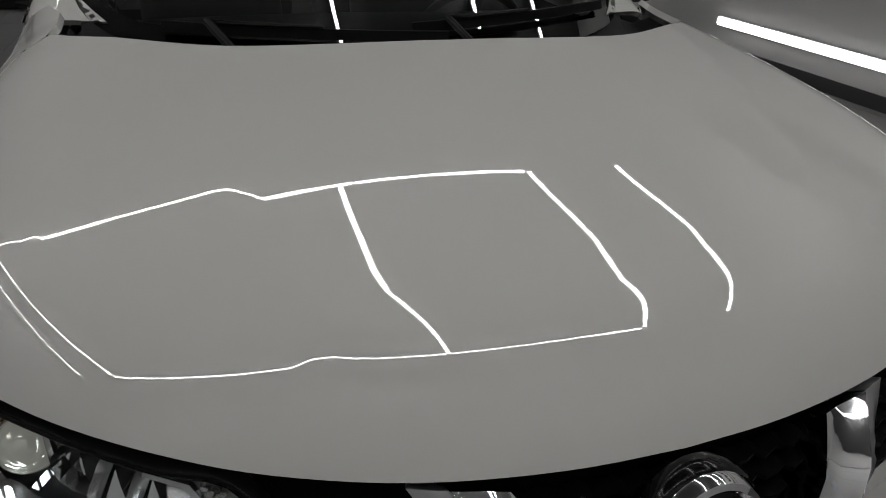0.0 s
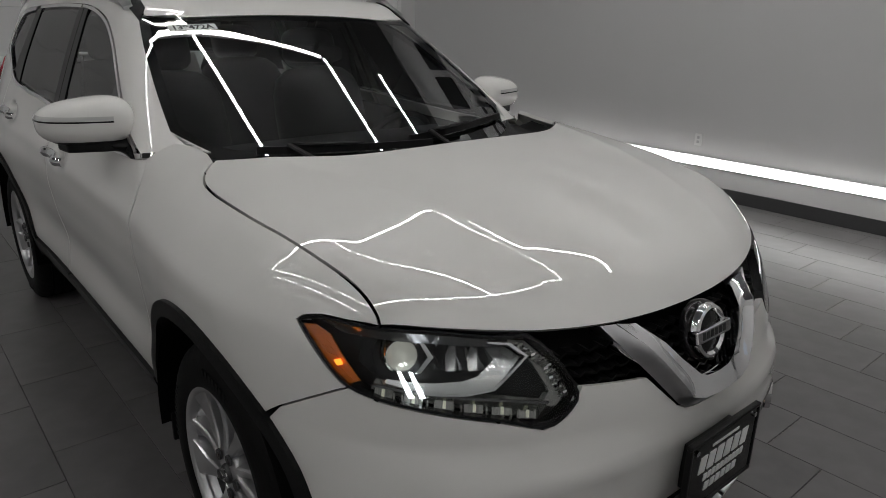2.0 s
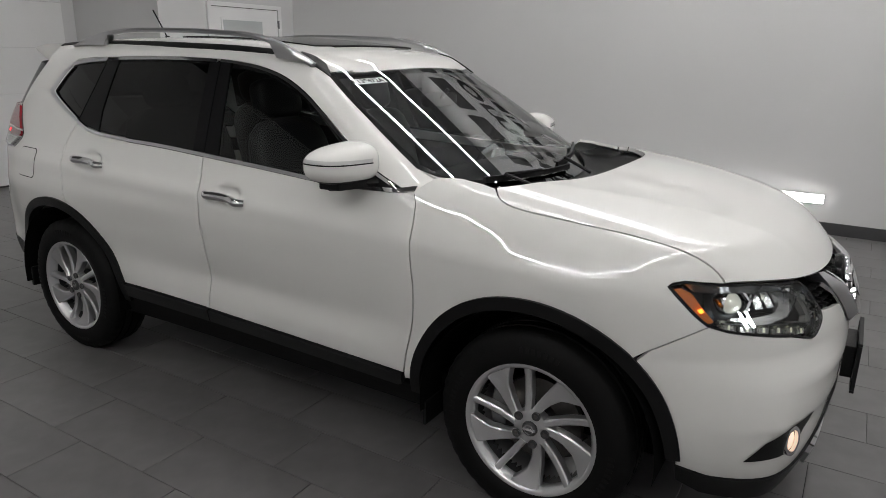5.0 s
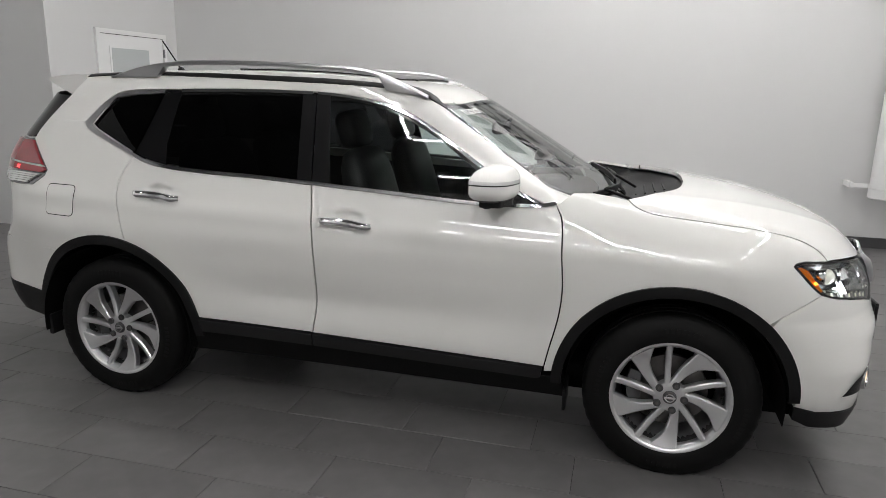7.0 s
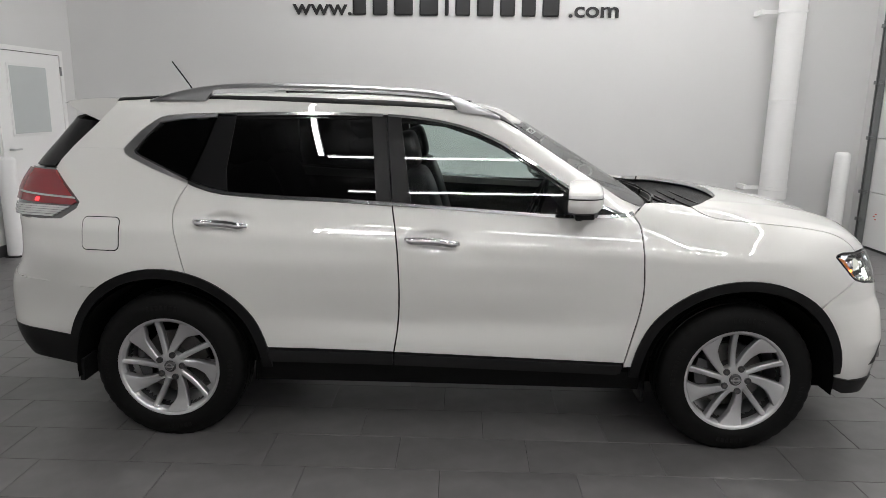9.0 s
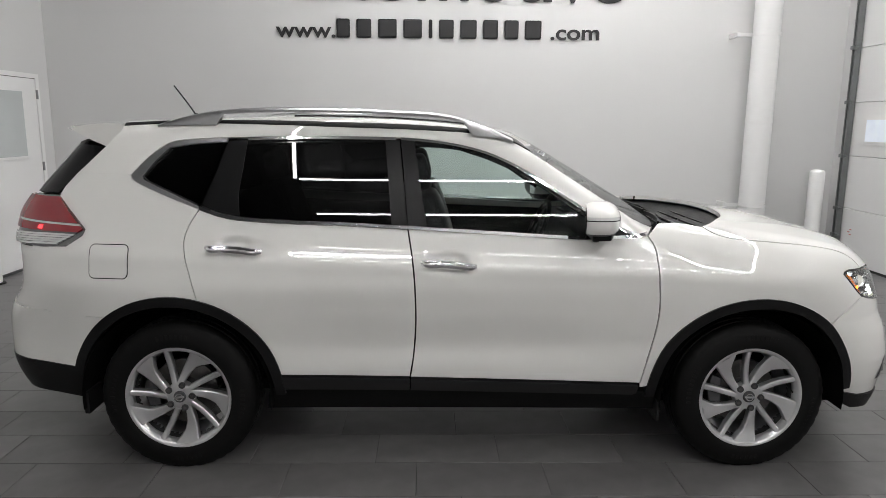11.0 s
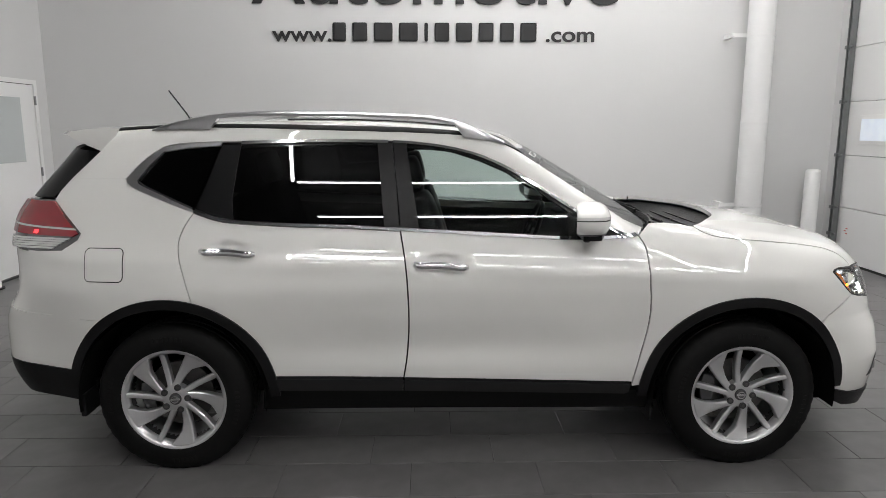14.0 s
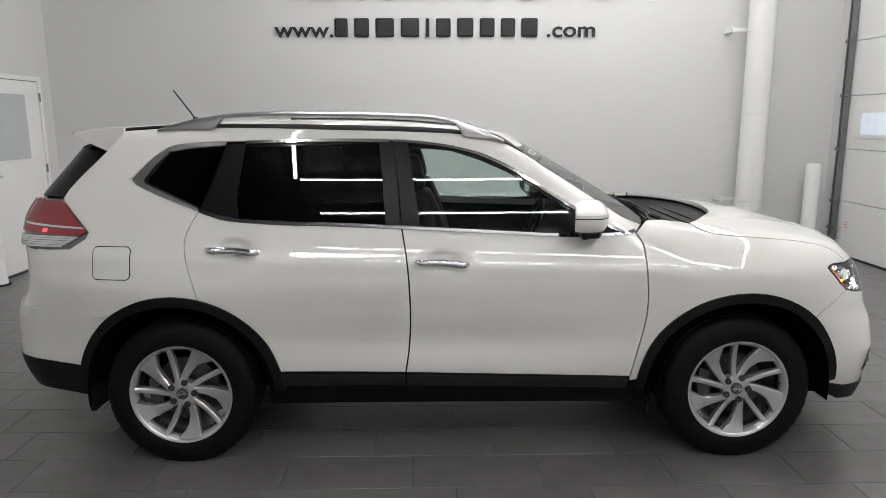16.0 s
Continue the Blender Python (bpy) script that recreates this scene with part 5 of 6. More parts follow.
win_q = curve([(-1.505, 1.381), (-1.451, 1.445), (-1.389, 1.507)], 4) + [(-1.282, 1.523), (-1.134, 1.533), (-1.177, 1.399), (-1.236, 1.252), (-1.371, 1.313), (-1.47, 1.355)]
panel("quarter_window", win_q, SIDE_ON, cab, PRIVACY, car, "black privacy quarter glass", True, lift=-0.004, depth=0.004, step=0.035)
panel("b_pillar_trim", [(-0.253, 1.548), (-0.318, 1.552), (-0.298, 1.37), (-0.279, 1.168), (-0.191, 1.162), (-0.222, 1.35)], SIDE_ON, cab, PILLAR, None, "satin black pillar trim", True, front_doors, lift=-0.002, depth=0.012, gap=0.001)
panel("b_pillar_trim", [(-0.322, 1.552), (-0.392, 1.552), (-0.374, 1.37), (-0.356, 1.170), (-0.283, 1.168), (-0.302, 1.37)], SIDE_ON, cab, PILLAR, None, "satin black pillar trim", True, rear_doors, lift=-0.002, depth=0.012, gap=0.001)
panel("c_pillar_trim", [(-1.032, 1.546), (-1.122, 1.544), (-1.168, 1.399), (-1.226, 1.252), (-1.14, 1.222), (-1.046, 1.204), (-1.058, 1.30)], SIDE_ON, cab, PILLAR, None, "satin black pillar trim", True, rear_doors, lift=-0.002, depth=0.012, gap=0.001)
panel("mirror_sail", [(0.62, 1.155), (0.66, 1.165), (0.77, 1.126), (0.62, 1.122)], SIDE_ON, cab, BLACK, None, "black mirror sail", True, front_doors, lift=0.001, depth=0.012)
panel("window_frame", [(-0.262, 1.551)] + [(x, z) for x, z in LIGHT_TOP if x > -0.2][:-2] + [(0.70, 1.150)] + [(0.62, 1.160), (0.484, 1.249), (0.355, 1.338), (0.224, 1.416), (0.091, 1.473), (-0.043, 1.515), (-0.15, 1.526), (-0.255, 1.527)],
      SIDE_ON, cab, GLOSS_BLACK, None, "black window seal", True, front_doors, lift=-0.008, depth=0.012, step=0.03)
panel("window_frame", [(-0.385, 1.542), (-0.69, 1.541), (-1.041, 1.529), (-1.120, 1.552), (-0.69, 1.563), (-0.322, 1.560)], SIDE_ON, cab, GLOSS_BLACK, None, "black window seal", True, rear_doors, lift=-0.008, depth=0.012, step=0.03)


def band(line, w0, w1):
    """An outline along a line, w0 above to w1 below it."""
    q = np.array(line)
    t = np.gradient(q, axis=0)
    n = np.stack([-t[:, 1], t[:, 0]], 1)
    n /= np.linalg.norm(n, axis=1, keepdims=True)
    return [tuple(p) for p in q + w0 * n] + [tuple(p) for p in (q + w1 * n)[::-1]]


panel("lower_chrome", band(BELT_F, 0.012, -0.002), SIDE_ON, cab, CHROME, None, "bright chrome strip under the window", True, front_doors, lift=0.006, depth=0.012, step=0.02)
panel("lower_chrome", band(BELT_R, 0.012, -0.002), SIDE_ON, cab, CHROME, None, "bright chrome strip under the window", True, rear_doors, lift=0.006, depth=0.012, step=0.02)
panel("quarter_chrome", QUARTER_LOW + [(-1.236, 1.250), (-1.371, 1.309), (-1.47, 1.352), (-1.503, 1.370)] + [(-1.503, 1.384), (-1.449, 1.449), (-1.387, 1.511), (-1.282, 1.527), (-1.126, 1.538), (-1.122, 1.556), (-1.30, 1.548), (-1.392, 1.531), (-1.482, 1.468)],
      SIDE_ON, cab, SATIN, car, "satin chrome surround of the quarter glass", True, lift=0.003, depth=0.01, step=0.02)
panel("quarter_bead", [(-1.236, 1.2505), (-1.371, 1.3095), (-1.47, 1.3525), (-1.503, 1.377), (-1.449, 1.449), (-1.387, 1.511), (-1.381, 1.506), (-1.443, 1.444), (-1.493, 1.379), (-1.467, 1.3595), (-1.368, 1.3165), (-1.233, 1.2575)],
      SIDE_ON, cab, CHROME, car, "thin bright chrome bead round the quarter glass", True, lift=0.006, depth=0.008, step=0.02, gap=0.0003)
panel("upper_chrome", band([p for p in LIGHT_TOP if -1.12 < p[0] < -0.322], -0.004, -0.017), SIDE_ON, cab, CHROME, None, "bright chrome strip over the window", True, rear_doors, lift=0.005, depth=0.012, step=0.02)
panel("upper_chrome", band([(-0.316, 1.566)] + [p for p in LIGHT_TOP if -0.316 < p[0] < 0.78], -0.004, -0.015), SIDE_ON, cab, CHROME, None, "bright chrome strip over the window", True, front_doors, lift=0.005, depth=0.012, step=0.02)

# handles, mirrors, filler flap
for dx, dz, doors in ((-1.067, 1.060, rear_doors), (-0.092, 0.998, front_doors)):
    cup = [(dx + 0.02 + 0.075 * math.cos(a), dz + 0.012 + 0.036 * math.sin(a)) for a in np.linspace(0, 2 * math.pi, 24, endpoint=False)]

    def handle(dx=dx, dz=dz):
        y0 = on(cab, SIDE_ON, [(dx - 0.11, dz + 0.006), (dx, dz + 0.002), (dx + 0.115, dz - 0.006)])
        mid = [(dx - 0.118, y0[0][1] - 0.006, dz + 0.008), (dx - 0.09, y0[0][1] - 0.026, dz + 0.006), (dx - 0.04, y0[1][1] - 0.036, dz + 0.003), (dx + 0.03, y0[1][1] - 0.036, dz - 0.001),
               (dx + 0.09, y0[2][1] - 0.026, dz - 0.005), (dx + 0.120, y0[2][1] - 0.006, dz - 0.008)]
        return sweep(curve(mid, 5), lambda s: round_profile(0.0135 + 0.004 * math.sin(math.pi * s), 12, 1.15))
    sided("door_handle", handle, CHROME, None, "chrome pull handle", True, 60, doors)
    sided("lock_cap", lambda: lathe([(0.0, -0.925), (0.006, -0.924), (0.007, -0.918)], 12, "y"), CHROME, None, "", True, None, doors)[0].location = (dx - 0.095, 0.058, dz + 0.006)
flap = [(-1.716, 1.077), (-1.55, 1.083), (-1.526, 0.938), (-1.719, 0.928)]
fx, fz, fw, fh = -1.627, 1.006, 0.092, 0.076
rounded = []
for cx, cz, a0 in ((1, 1, 0), (-1, 1, 90), (-1, -1, 180), (1, -1, 270)):
    rounded += [(fx + cx * (fw - 0.025) + 0.025 * math.cos(radians(a)), fz + cz * (fh - 0.025) + 0.025 * math.sin(radians(a))) for a in np.linspace(a0, a0 + 90, 7)]
panel("flap_gap", rounded, SIDE_ON, cab, DEEP, car, "", False, lift=0.0012, depth=0.002, step=0.03)
panel("filler_flap", rounded, SIDE_ON, cab, PAINT, car, "white fuel filler flap", lift=0.0024, depth=0.002, step=0.03, gap=0.004)


def mirror_cap(kind):
    def make():
        bm = bmesh.new()
        rows = []
        c = Vector((0.580, -0.876, 1.212))
        n, m = 22, 28
        for i in range(1, n):
            th = math.pi * i / n
            row = []
            for j in range(m):
                ph = 2 * math.pi * j / m
                sx, sy, sz = math.sin(th) * math.cos(ph), math.cos(th), math.sin(th) * math.sin(ph)
                pw = lambda v, e: math.copysign(abs(v)**e, v)
                x = 0.092 * pw(sx, 0.75)
                y = 0.134 * pw(sy, 0.70)
                z = (0.074 if sz > 0 else 0.070) * pw(sz, 0.72)
                x = max(x, -0.062) + 0.026 * (y / 0.143)
                z *= 1 + (0.26 if z > 0 else 0.06) * (y / 0.143)
                row.append(bm.verts.new(c + Vector((x, y, z))))
            rows.append(row)
        for p, q in zip(rows, rows[1:]):
            for j in range(m):
                bm.faces.new((p[j], p[(j + 1) % m], q[(j + 1) % m], q[j]))
        bm.faces.new(rows[0][::-1])
        bm.faces.new(rows[-1])
        bmesh.ops.recalc_face_normals(bm, faces=bm.faces)
        if kind == "base":
            bmesh.ops.bisect_plane(bm, geom=bm.verts[:] + bm.edges[:] + bm.faces[:], plane_co=(0, 0, 1.163), plane_no=(0, 0, 1), clear_outer=True)
            bmesh.ops.scale(bm, vec=(0.96, 0.96, 1.04), space=Matrix.Translation(-c), verts=bm.verts)
        elif kind == "cap":
            bmesh.ops.bisect_plane(bm, geom=bm.verts[:] + bm.edges[:] + bm.faces[:], plane_co=(0, 0, 1.160), plane_no=(0, 0, 1), clear_inner=True)
        elif kind == "glass":
            bmesh.ops.bisect_plane(bm, geom=bm.verts[:] + bm.edges[:] + bm.faces[:], plane_co=(0.526, -0.878, 1.21), plane_no=(1, -0.18, 0), clear_outer=True)
            bmesh.ops.scale(bm, vec=(1.004, 0.90, 0.86), space=Matrix.Translation(-c), verts=bm.verts)
        else:
            z0, z1 = (1.206, 1.219) if kind == "signal" else (1.2005, 1.2055)
            bmesh.ops.bisect_plane(bm, geom=bm.verts[:] + bm.edges[:] + bm.faces[:], plane_co=(0, 0, z0), plane_no=(0, 0.02, 1), clear_inner=True)
            bmesh.ops.bisect_plane(bm, geom=bm.verts[:] + bm.edges[:] + bm.faces[:], plane_co=(0, 0, z1), plane_no=(0, 0.02, 1), clear_outer=True)
            bmesh.ops.bisect_plane(bm, geom=bm.verts[:] + bm.edges[:] + bm.faces[:], plane_co=(0.58, -0.790, 0), plane_no=(0.3, 1.0, 0), clear_outer=True)
            bmesh.ops.scale(bm, vec=(1.012, 1.012, 1.0), space=Matrix.Translation(-c), verts=bm.verts)
        return bm
    return make


mirrors = sided("door_mirror", mirror_cap("cap"), PAINT, car, "white door mirror with a turn signal strip", True, 50)
sided("mirror_base", mirror_cap("base"), BLACK, None, "black underside", True, 50, mirrors)
sided("mirror_signal", mirror_cap("signal"), CLEAR_LAMP, None, "clear turn signal strip", True, 50, mirrors)
sided("mirror_seam", mirror_cap("seam"), BLACK, None, "dark seam under the signal strip", True, 50, mirrors)
sided("mirror_face", mirror_cap("glass"), GLOSS_BLACK, None, "dark mirror glass", True, 40, mirrors)
sided("mirror_arm", lambda: sweep(curve([(0.60, -0.848, 1.150), (0.63, -0.80, 1.142), (0.66, -0.74, 1.140)], 4), lambda s: round_profile(0.034 + 0.012 * s, 12, 0.55)), BLACK, None, "black mirror arm", True, 50, mirrors)
sided("mirror_foot", lambda: prism([(0.535, -0.955), (0.62, -0.945), (0.655, -0.85), (0.66, -0.77), (0.60, -0.76), (0.545, -0.82)], 0.040, "xy", 1.126, 0.008), BLACK, None, "", False, None, mirrors)
sided("mirror_camera", lambda: tube(bmesh.new(), (0.56, -0.91, 1.118), (0.56, -0.91, 1.14), 0.014, n=14), BLACK, None, "", False, None, mirrors)

# number sticker inside the screen
stick = on(cab, FRONT_ON, [(-0.49, 1.495), (-0.375, 1.500), (-0.49, 1.470)])
o, ex, ez = Vector(stick[0]), Vector(stick[1] - stick[0]).normalized(), Vector(stick[0] - stick[2]).normalized()
nz = ex.cross(ez).normalized()
frame_m = Matrix((ex, ez, nz)).transposed().to_4x4()
frame_m.translation = o - ex * 0.03 + nz * 0.0015
bm = boxed(0, 0.165, -0.036, 0.0, -0.0006, 0.0004)
bm.transform(frame_m)
sticker = part("sticker", bm, PAPER, car, "pale sticker with a hand-marked number on the windscreen")
lettering("number", "139472A", 0.037, INK, frame_m @ pose(0.0825, -0.031, 0.0008), sticker, 1.05, 0.0002, weight=0.001)


# ---- wheels ----
def tyre_bm():
    prof = [(0.236, -0.095), (0.243, -0.108), (0.262, -0.1165), (0.290, -0.1185), (0.315, -0.114), (0.338, -0.106), (0.352, -0.096), (0.3620, -0.082),
            (0.3645, -0.052), (0.3565, -0.050), (0.3565, -0.042), (0.365, -0.040), (0.3655, -0.006), (0.3575, -0.004), (0.3575, 0.004), (0.3655, 0.006), (0.365, 0.040), (0.3565, 0.042),
            (0.3565, 0.050), (0.3645, 0.052), (0.3620, 0.082), (0.352, 0.096), (0.338, 0.106), (0.315, 0.114), (0.290, 0.1185), (0.262, 0.1165), (0.243, 0.108), (0.236, 0.095)]
    return lathe(prof, 120, "y", lambda i, j: -0.003 if j in (5, 6, 7, 8, 19, 20, 21, 22) and i % 3 == 0 else 0.0)


def at_edge(line, s):
    """A place along a bent edge of (radius, angle) corners."""
    p = [(r * math.cos(radians(a)), r * math.sin(radians(a))) for r, a in line]
    k = min(int(s * (len(p) - 1)), len(p) - 2)
    f = s * (len(p) - 1) - k
    return (p[k][0] + (p[k + 1][0] - p[k][0]) * f, p[k][1] + (p[k + 1][1] - p[k][1]) * f)


def blade_bm(root, tip, thick, face):
    """A spoke between two bent edges; face: how far it stands out at root and tip."""
    bm = bmesh.new()
    rows = []
    for k in range(9):
        s = k / 8
        pa, pb = at_edge(root, s), at_edge(tip, s)
        y = face[0] + (face[1] - face[0]) * s + 0.012 * math.sin(math.pi * s)
        c = lambda f, yy: bm.verts.new((pa[0] + (pb[0] - pa[0]) * f, yy, pa[1] + (pb[1] - pa[1]) * f))
        m = min(0.25, 0.005 / math.dist(pa, pb))
        rows.append([c(0, y + thick), c(0, y + 0.005), c(m, y), c(0.5, y - 0.0015), c(1 - m, y), c(1, y + 0.005), c(1, y + thick)])
    for p, q in zip(rows, rows[1:]):
        for j in range(7):
            bm.faces.new((p[j], p[(j + 1) % 7], q[(j + 1) % 7], q[j]))
    bm.faces.new(rows[0])
    bm.faces.new(rows[-1])
    bmesh.ops.recalc_face_normals(bm, faces=bm.faces)
    return bm


def wheel():
    w = new("wheel")
    w.parent = car
    tagged(w, "black tyre on a silver ten-spoke alloy rim")
    tyre = part("tyre", tyre_bm(), RUBBER, w, "black road tyre", True, 35)
    rim = part("rim", lathe([(0.205, 0.10), (0.212, 0.02), (0.222, -0.055), (0.230, -0.080), (0.236, -0.086), (0.246, -0.100), (0.2495, -0.106), (0.2465, -0.110), (0.238, -0.109), (0.231, -0.104), (0.228, -0.096), (0.222, -0.088)], 72), ALLOY, w, "silver alloy rim", True, 40)
    part("barrel", lathe([(0.206, 0.10), (0.213, 0.02), (0.222, -0.06)], 60), ALLOY_DARK, w, "", True)
    for k in range(5):
        a = 72 * k
        part("spoke", blade_bm([(0.066, 65 + a), (0.118, 58 + a), (0.172, 51 + a), (0.236, 37 + a)], [(0.066, 93 + a), (0.122, 76.5 + a), (0.180, 69.5 + a), (0.236, 66 + a)], 0.035, (-0.090, -0.102)), ALLOY, w, "broad spoke", True, 32)
        part("spoke", blade_bm([(0.062, 92 + a), (0.150, 92 + a), (0.236, 91.5 + a)], [(0.062, 116 + a), (0.150, 102 + a), (0.236, 98 + a)], 0.035, (-0.089, -0.101)), ALLOY, w, "slim spoke", True, 32)
        lug = (0.058 * math.cos(radians(68 + a)), 0.058 * math.sin(radians(68 + a)))
        part("lug_nut", tube(bmesh.new(), (lug[0], -0.070, lug[1]), (lug[0], -0.0985, lug[1]), 0.0075, n=6), STEEL, w)
        # no hole is cut: a raised dark disc carries the shade of the nut's recess
        part("lug_well_shade", lathe([(0.0, -0.0965), (0.0148, -0.0965), (0.0155, -0.0972), (0.0160, -0.0905)], 16), ALLOY_DARK, w).location = (lug[0], 0, lug[1])
    part("hub", lathe([(0.0, -0.090), (0.036, -0.090), (0.052, -0.0895), (0.064, -0.086), (0.068, -0.076), (0.068, -0.05)], 40), ALLOY, w, "", True, 35)
    part("centre_cap", lathe([(0.0, -0.1005), (0.022, -0.1005), (0.026, -0.099), (0.0285, -0.094), (0.0285, -0.088)], 32), ALLOY_DARK, w, "dark centre cap with a chrome ring", True, 35)
    part("cap_ring", lathe([(0.014, -0.1005), (0.0145, -0.103), (0.0185, -0.103), (0.019, -0.1005)], 24), CHROME, w)
    part("cap_bar", boxed(-0.023, 0.023, -0.1025, -0.1008, -0.005, 0.005, 0.0006), CHROME, w)
    part("brake_disc", lathe([(0.07, -0.012), (0.158, -0.012), (0.160, 0.010), (0.07, 0.010)], 48), STEEL, w, "worn steel brake disc", True, 30)
    part("brake_hub", lathe([(0.0, -0.05), (0.068, -0.05), (0.072, -0.012)], 32), ALLOY_DARK, w)
    part("caliper", prism([(-0.17, -0.05), (-0.115, -0.045), (-0.115, 0.075), (-0.165, 0.09), (-0.182, 0.02)], 0.06, "xz", -0.045, 0.006), ALLOY_DARK, w)
    part("valve", tube(bmesh.new(), (0.205, -0.088, 0.03), (0.198, -0.112, 0.03), 0.004, n=8), BLACK, w)
    for a0, n in ((72, 7), (150, 9), (258, 6), (330, 8)):
        bm = bmesh.new()
        for k in range(n):
            a = radians(a0 + 4.2 * k)
            m = Matrix.Rotation(-a + math.pi / 2, 4, "Y") @ Matrix.Translation((0, -0.1178, 0.300))
            bmesh.ops.create_cube(bm, size=1, matrix=m @ Matrix.Diagonal((0.013, 0.0016, 0.022, 1)))
        part("sidewall_print", bm, RUBBER_MARK, tyre)
    return w


first = wheel()
TRACK = 0.735


def place(ob, x, side, turn):
    m = Matrix.Translation((x, side * TRACK, HUB))
    return m @ (Matrix.Rotation(math.pi, 4, "Z") if side > 0 else Matrix.Identity(4)) @ Matrix.Rotation(radians(turn), 4, "Y")


for x, side, turn in ((RW, -1, -8), (FW, 1, 20), (RW, 1, 50)):
    copy_thing(first, place(first, x, side, turn))
first.matrix_basis = place(first, FW, -1, 0)

# ---- cabin ----
part("dashboard", sweep([(0.80, y, 1.02 + 0.02 * math.cos(y * 2)) for y in np.linspace(-0.70, 0.70, 16)],
                        [(-0.24, 0.055), (-0.05, 0.070), (0.10, 0.045), (0.155, 0.0), (0.15, -0.10), (0.08, -0.30), (-0.20, -0.30)], up=(0, 0, 1)), TRIM_DARK, car, "charcoal dashboard", True, 40)
part("display", boxed(0.640, 0.655, -0.12, 0.12, 0.90, 1.04, 0.006), SCREEN_OFF, car, "dark centre display")
part("binnacle", prism([(0.16, 1.0), (0.20, 1.085), (0.30, 1.11), (0.46, 1.11), (0.54, 1.085), (0.58, 1.0)], 0.16, "yz", 0.64, 0.012), TRIM_DARK, car, "hooded instrument binnacle")
wheel_c = pose(0.50, 0.37, 0.985, 0, -68, 0)
bm = lathe([(0.178 + 0.014 * math.cos(a), 0.014 * math.sin(a)) for a in np.linspace(0, 2 * math.pi, 11)], 40, "z")
bm.transform(wheel_c)
steer = part("steering_wheel", bm, TRIM_DARK, car, "black leather steering wheel", True)
bm = box(box(lathe([(0.0, -0.02), (0.06, -0.015), (0.07, 0.0), (0.06, 0.02)], 24, "z"), -0.17, 0.17, -0.02, 0.02, -0.008, 0.008), -0.02, 0.02, -0.17, 0.0, -0.008, 0.008)
bm.transform(wheel_c @ Matrix.Rotation(radians(90), 4, "Z"))
part("steering_hub", bm, TRIM_DARK, steer)


def cushion(sx, sy, sz, e=0.55):
    bm = bmesh.new()
    bmesh.ops.create_cube(bm, size=2)
    bmesh.ops.subdivide_edges(bm, edges=bm.edges[:], cuts=5, use_grid_fill=True)
    for v in bm.verts:
        n = (abs(v.co.x)**4 + abs(v.co.y)**4 + abs(v.co.z)**4)**0.25
        v.co = Vector((v.co.x / n * sx, v.co.y / n * sy, v.co.z / n * sz))
    return bm


def seat(x, y, width=0.26):
    base = cushion(0.27, width, 0.085)
    base.transform(pose(x + 0.18, y, 0.66, 0, -6, 0))
    s = part("seat", base, CLOTH, car, "charcoal leather seat", True)
    back = cushion(0.075, width - 0.02, 0.33)
    back.transform(pose(x - 0.13, y, 0.98, 0, -16, 0))
    part("backrest", back, CLOTH, s, "", True)
    rest = cushion(0.055, 0.135 if width < 0.4 else 0.13, 0.095)
    rest.transform(pose(x - 0.255, y, 1.385, 0, -14, 0))
    part("headrest", rest, CLOTH, s, "", True)
    part("headrest_post", tube(tube(bmesh.new(), (x - 0.23, y - 0.05, 1.25), (x - 0.25, y - 0.05, 1.33), 0.006, n=8), (x - 0.23, y + 0.05, 1.25), (x - 0.25, y + 0.05, 1.33), 0.006, n=8), CHROME, s)


seat(0.02, -0.37)
seat(0.02, 0.37)
seat(-0.88, -0.30, 0.34)
seat(-0.88, 0.38, 0.28)
part("cabin_floor", boxed(-1.9, 1.0, -0.70, 0.70, 0.345, 0.40), DEEP, car)
part("centre_console", boxed(-0.15, 0.65, -0.11, 0.11, 0.40, 0.72, 0.03), TRIM_DARK, car, "charcoal centre console")
part("cargo_cover", boxed(-1.95, -1.25, -0.62, 0.62, 0.98, 1.0), DEEP, car)
panel("door_card", [(-1.16, 1.16), (-0.28, 1.13), (0.80, 1.09), (0.80, 0.46), (-0.85, 0.47), (-0.95, 0.80), (-1.16, 0.86)], SIDE_ON, cab, TRIM_DARK, car, "charcoal inner door trim", True, lift=-0.075, depth=0.0, step=0.06)
panel("pillar_lining", [(-1.62, 1.55), (-1.10, 1.545), (-1.20, 1.23), (-1.70, 1.23)], SIDE_ON, cab, DEEP, car, "", True, lift=-0.05, depth=0.0, step=0.06)
panel("headlining", [(0.24, -0.54), (0.29, 0.0), (0.24, 0.54), (-1.60, 0.52), (-1.60, -0.52)], ("top",), cab, LINER, car, "pale grey headlining", lift=-0.045, depth=0.0, step=0.08)
mirror_c = pose(0.45, 0.0, 1.395, 0, 0, -12)
bm = cushion(0.012, 0.12, 0.034)
bm.transform(mirror_c)
inner = part("cabin_mirror", bm, TRIM_DARK, car, "black inside mirror", True)
part("mirror_stalk", tube(bmesh.new(), (0.46, 0, 1.40), (0.50, 0, 1.445), 0.010, n=10), TRIM_DARK, inner)
sided("grab_panel", lambda: boxed(0.20, 0.30, -0.775, -0.765, 1.04, 1.06, 0.004), CHROME, car, "chrome inner door handle")
sided("belt_strap", lambda: sweep([(-0.30, -0.655, 1.36), (-0.27, -0.70, 1.05), (-0.27, -0.72, 0.7)], [(-0.022, -0.001), (0.022, -0.001), (0.022, 0.001), (-0.022, 0.001)], up=(0, 1, 0)), TRIM_DARK, car, "seat belt")

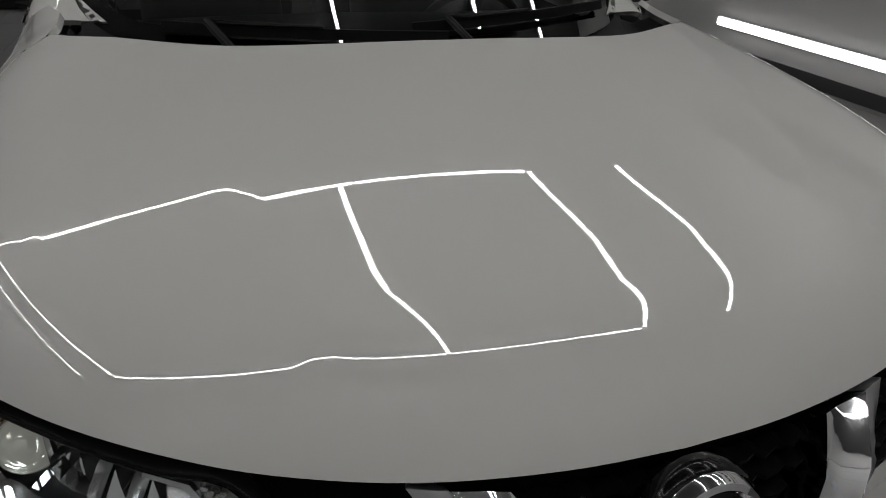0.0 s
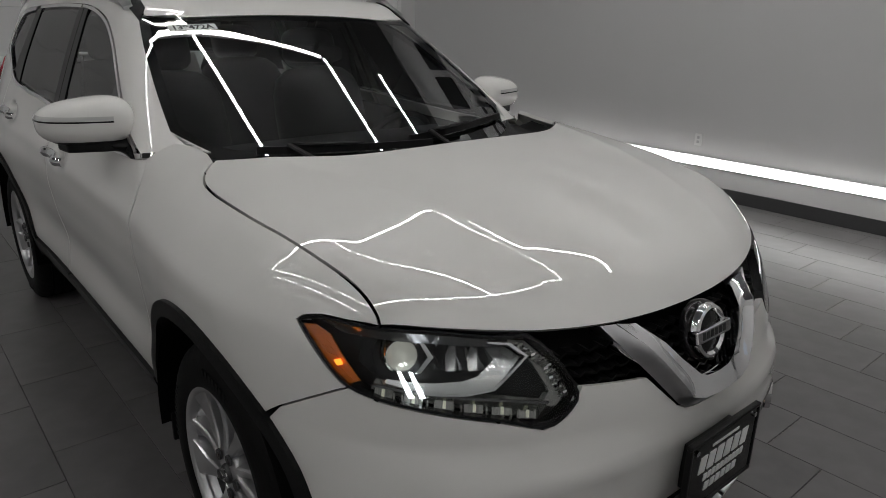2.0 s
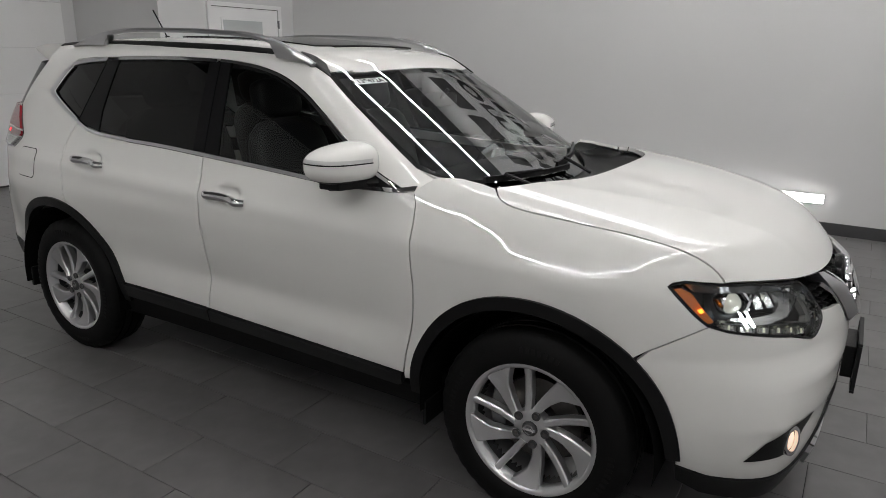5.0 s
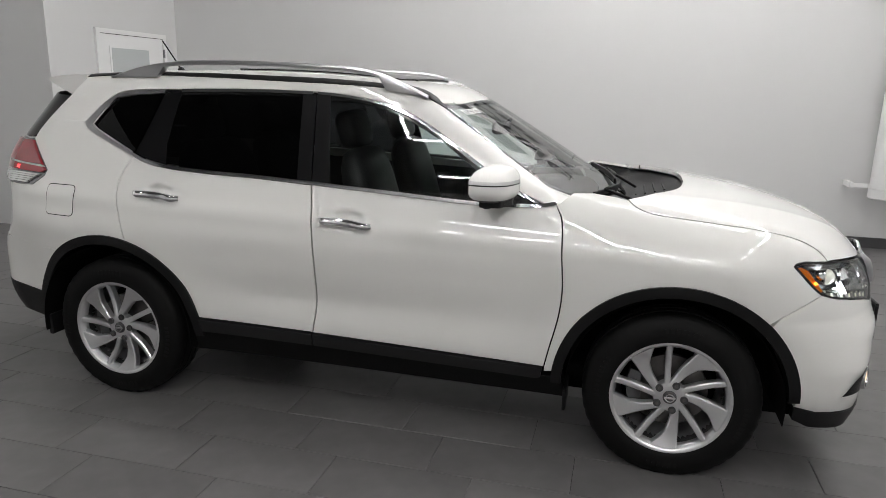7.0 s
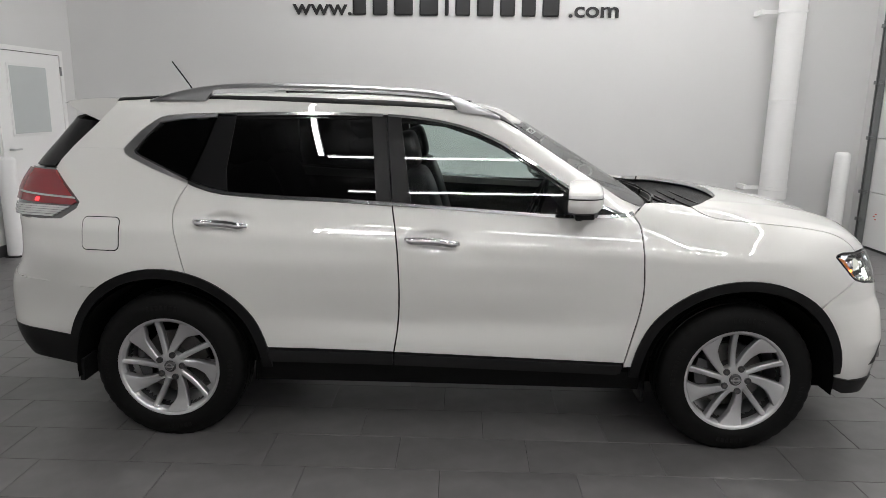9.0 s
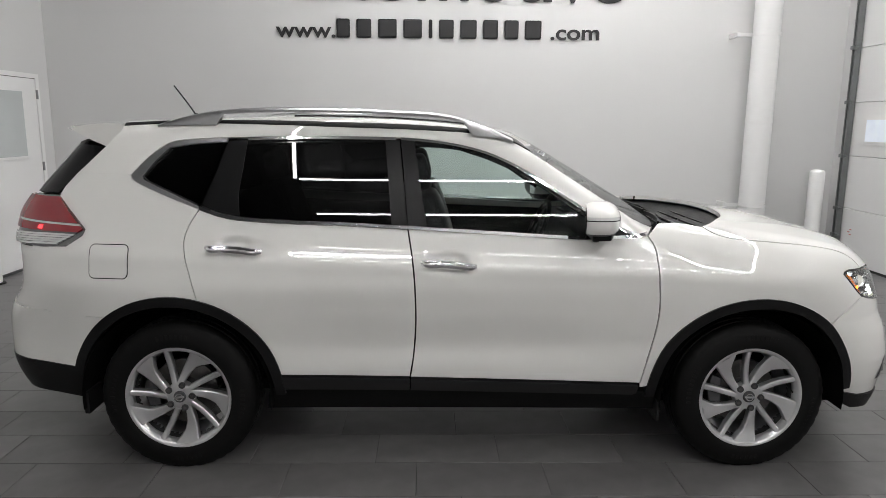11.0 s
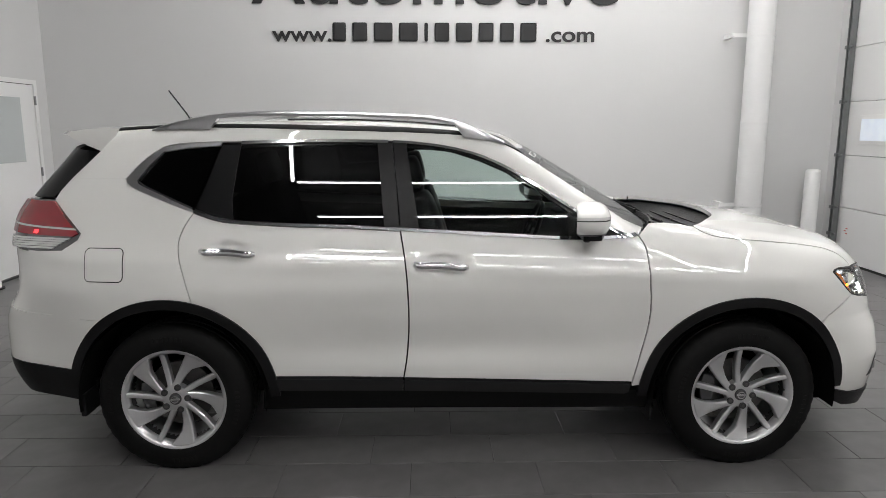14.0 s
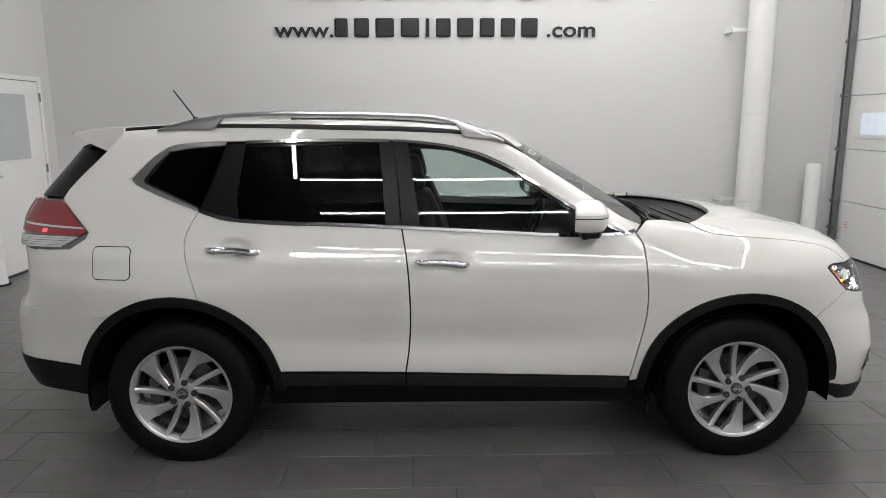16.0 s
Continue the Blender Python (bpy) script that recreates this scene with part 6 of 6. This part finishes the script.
# ---- floor tiles, last ----
TW, TD, TG = 0.610, 0.305, 0.003
ROW0, COL0 = -0.795, -2.27
near_tiles, rest_tiles = [], []
r0, r1 = int(math.floor((SOUTH - ROW0) / TD)), int(math.ceil((NORTH - ROW0) / TD))
for r in range(r0, r1):
    ya, yb = max(ROW0 + r * TD, SOUTH), min(ROW0 + (r + 1) * TD, NORTH - 0.012)
    if yb - ya < 0.02:
        continue
    shift = COL0 - 0.2033 * r
    k0 = int(math.floor((FAR_WEST - shift) / TW))
    for k in range(k0, k0 + 21):
        xa, xb = max(shift + k * TW, FAR_WEST), min(shift + (k + 1) * TW, EAST + 0.05)
        if xb - xa < 0.02 or (xb < WEST and ya > 2.4):
            continue
        full = xb - xa > TW - 1e-4 and yb - ya > TD - 1e-4
        d = math.hypot((xa + xb) / 2 - 0.6, (ya + yb) / 2 + 0.4)
        (near_tiles if full else rest_tiles).append((d, xa, xb, ya, yb))
near_tiles.sort()
rest_tiles += near_tiles[300:]
tile_me = bpy.data.meshes.new("tile")
bm = boxed(-TW / 2 + TG / 2, TW / 2 - TG / 2, -TD / 2 + TG / 2, TD / 2 - TG / 2, -0.02, 0.0)
bmesh.ops.bevel(bm, geom=[e for e in bm.edges if all(v.co.z > -0.001 for v in e.verts)], offset=0.0012, segments=1, affect="EDGES")
bm.to_mesh(tile_me)
bm.free()
tile_me.materials.append(TILE)
for d, xa, xb, ya, yb in near_tiles[:300]:
    ob = new("tile", tile_me)
    ob.location = ((xa + xb) / 2, (ya + yb) / 2, random.uniform(-0.0003, 0.0003))
    ob.parent = floor
verts, faces = [], []
for d, xa, xb, ya, yb in rest_tiles:
    b, g = len(verts), TG / 2
    verts += [(xa + g, ya + g, 0), (xb - g, ya + g, 0), (xb - g, yb - g, 0), (xa + g, yb - g, 0), (xa + g, ya + g, -0.02), (xb - g, ya + g, -0.02), (xb - g, yb - g, -0.02), (xa + g, yb - g, -0.02)]
    faces += [(b, b + 1, b + 2, b + 3), (b, b + 4, b + 5, b + 1), (b + 1, b + 5, b + 6, b + 2), (b + 2, b + 6, b + 7, b + 3), (b + 3, b + 7, b + 4, b)]
me = bpy.data.meshes.new("far_tiles")
me.from_pydata(verts, [], faces)
tagged(part("far_tiles", me, TILE, floor), "", "", "", "stuff")
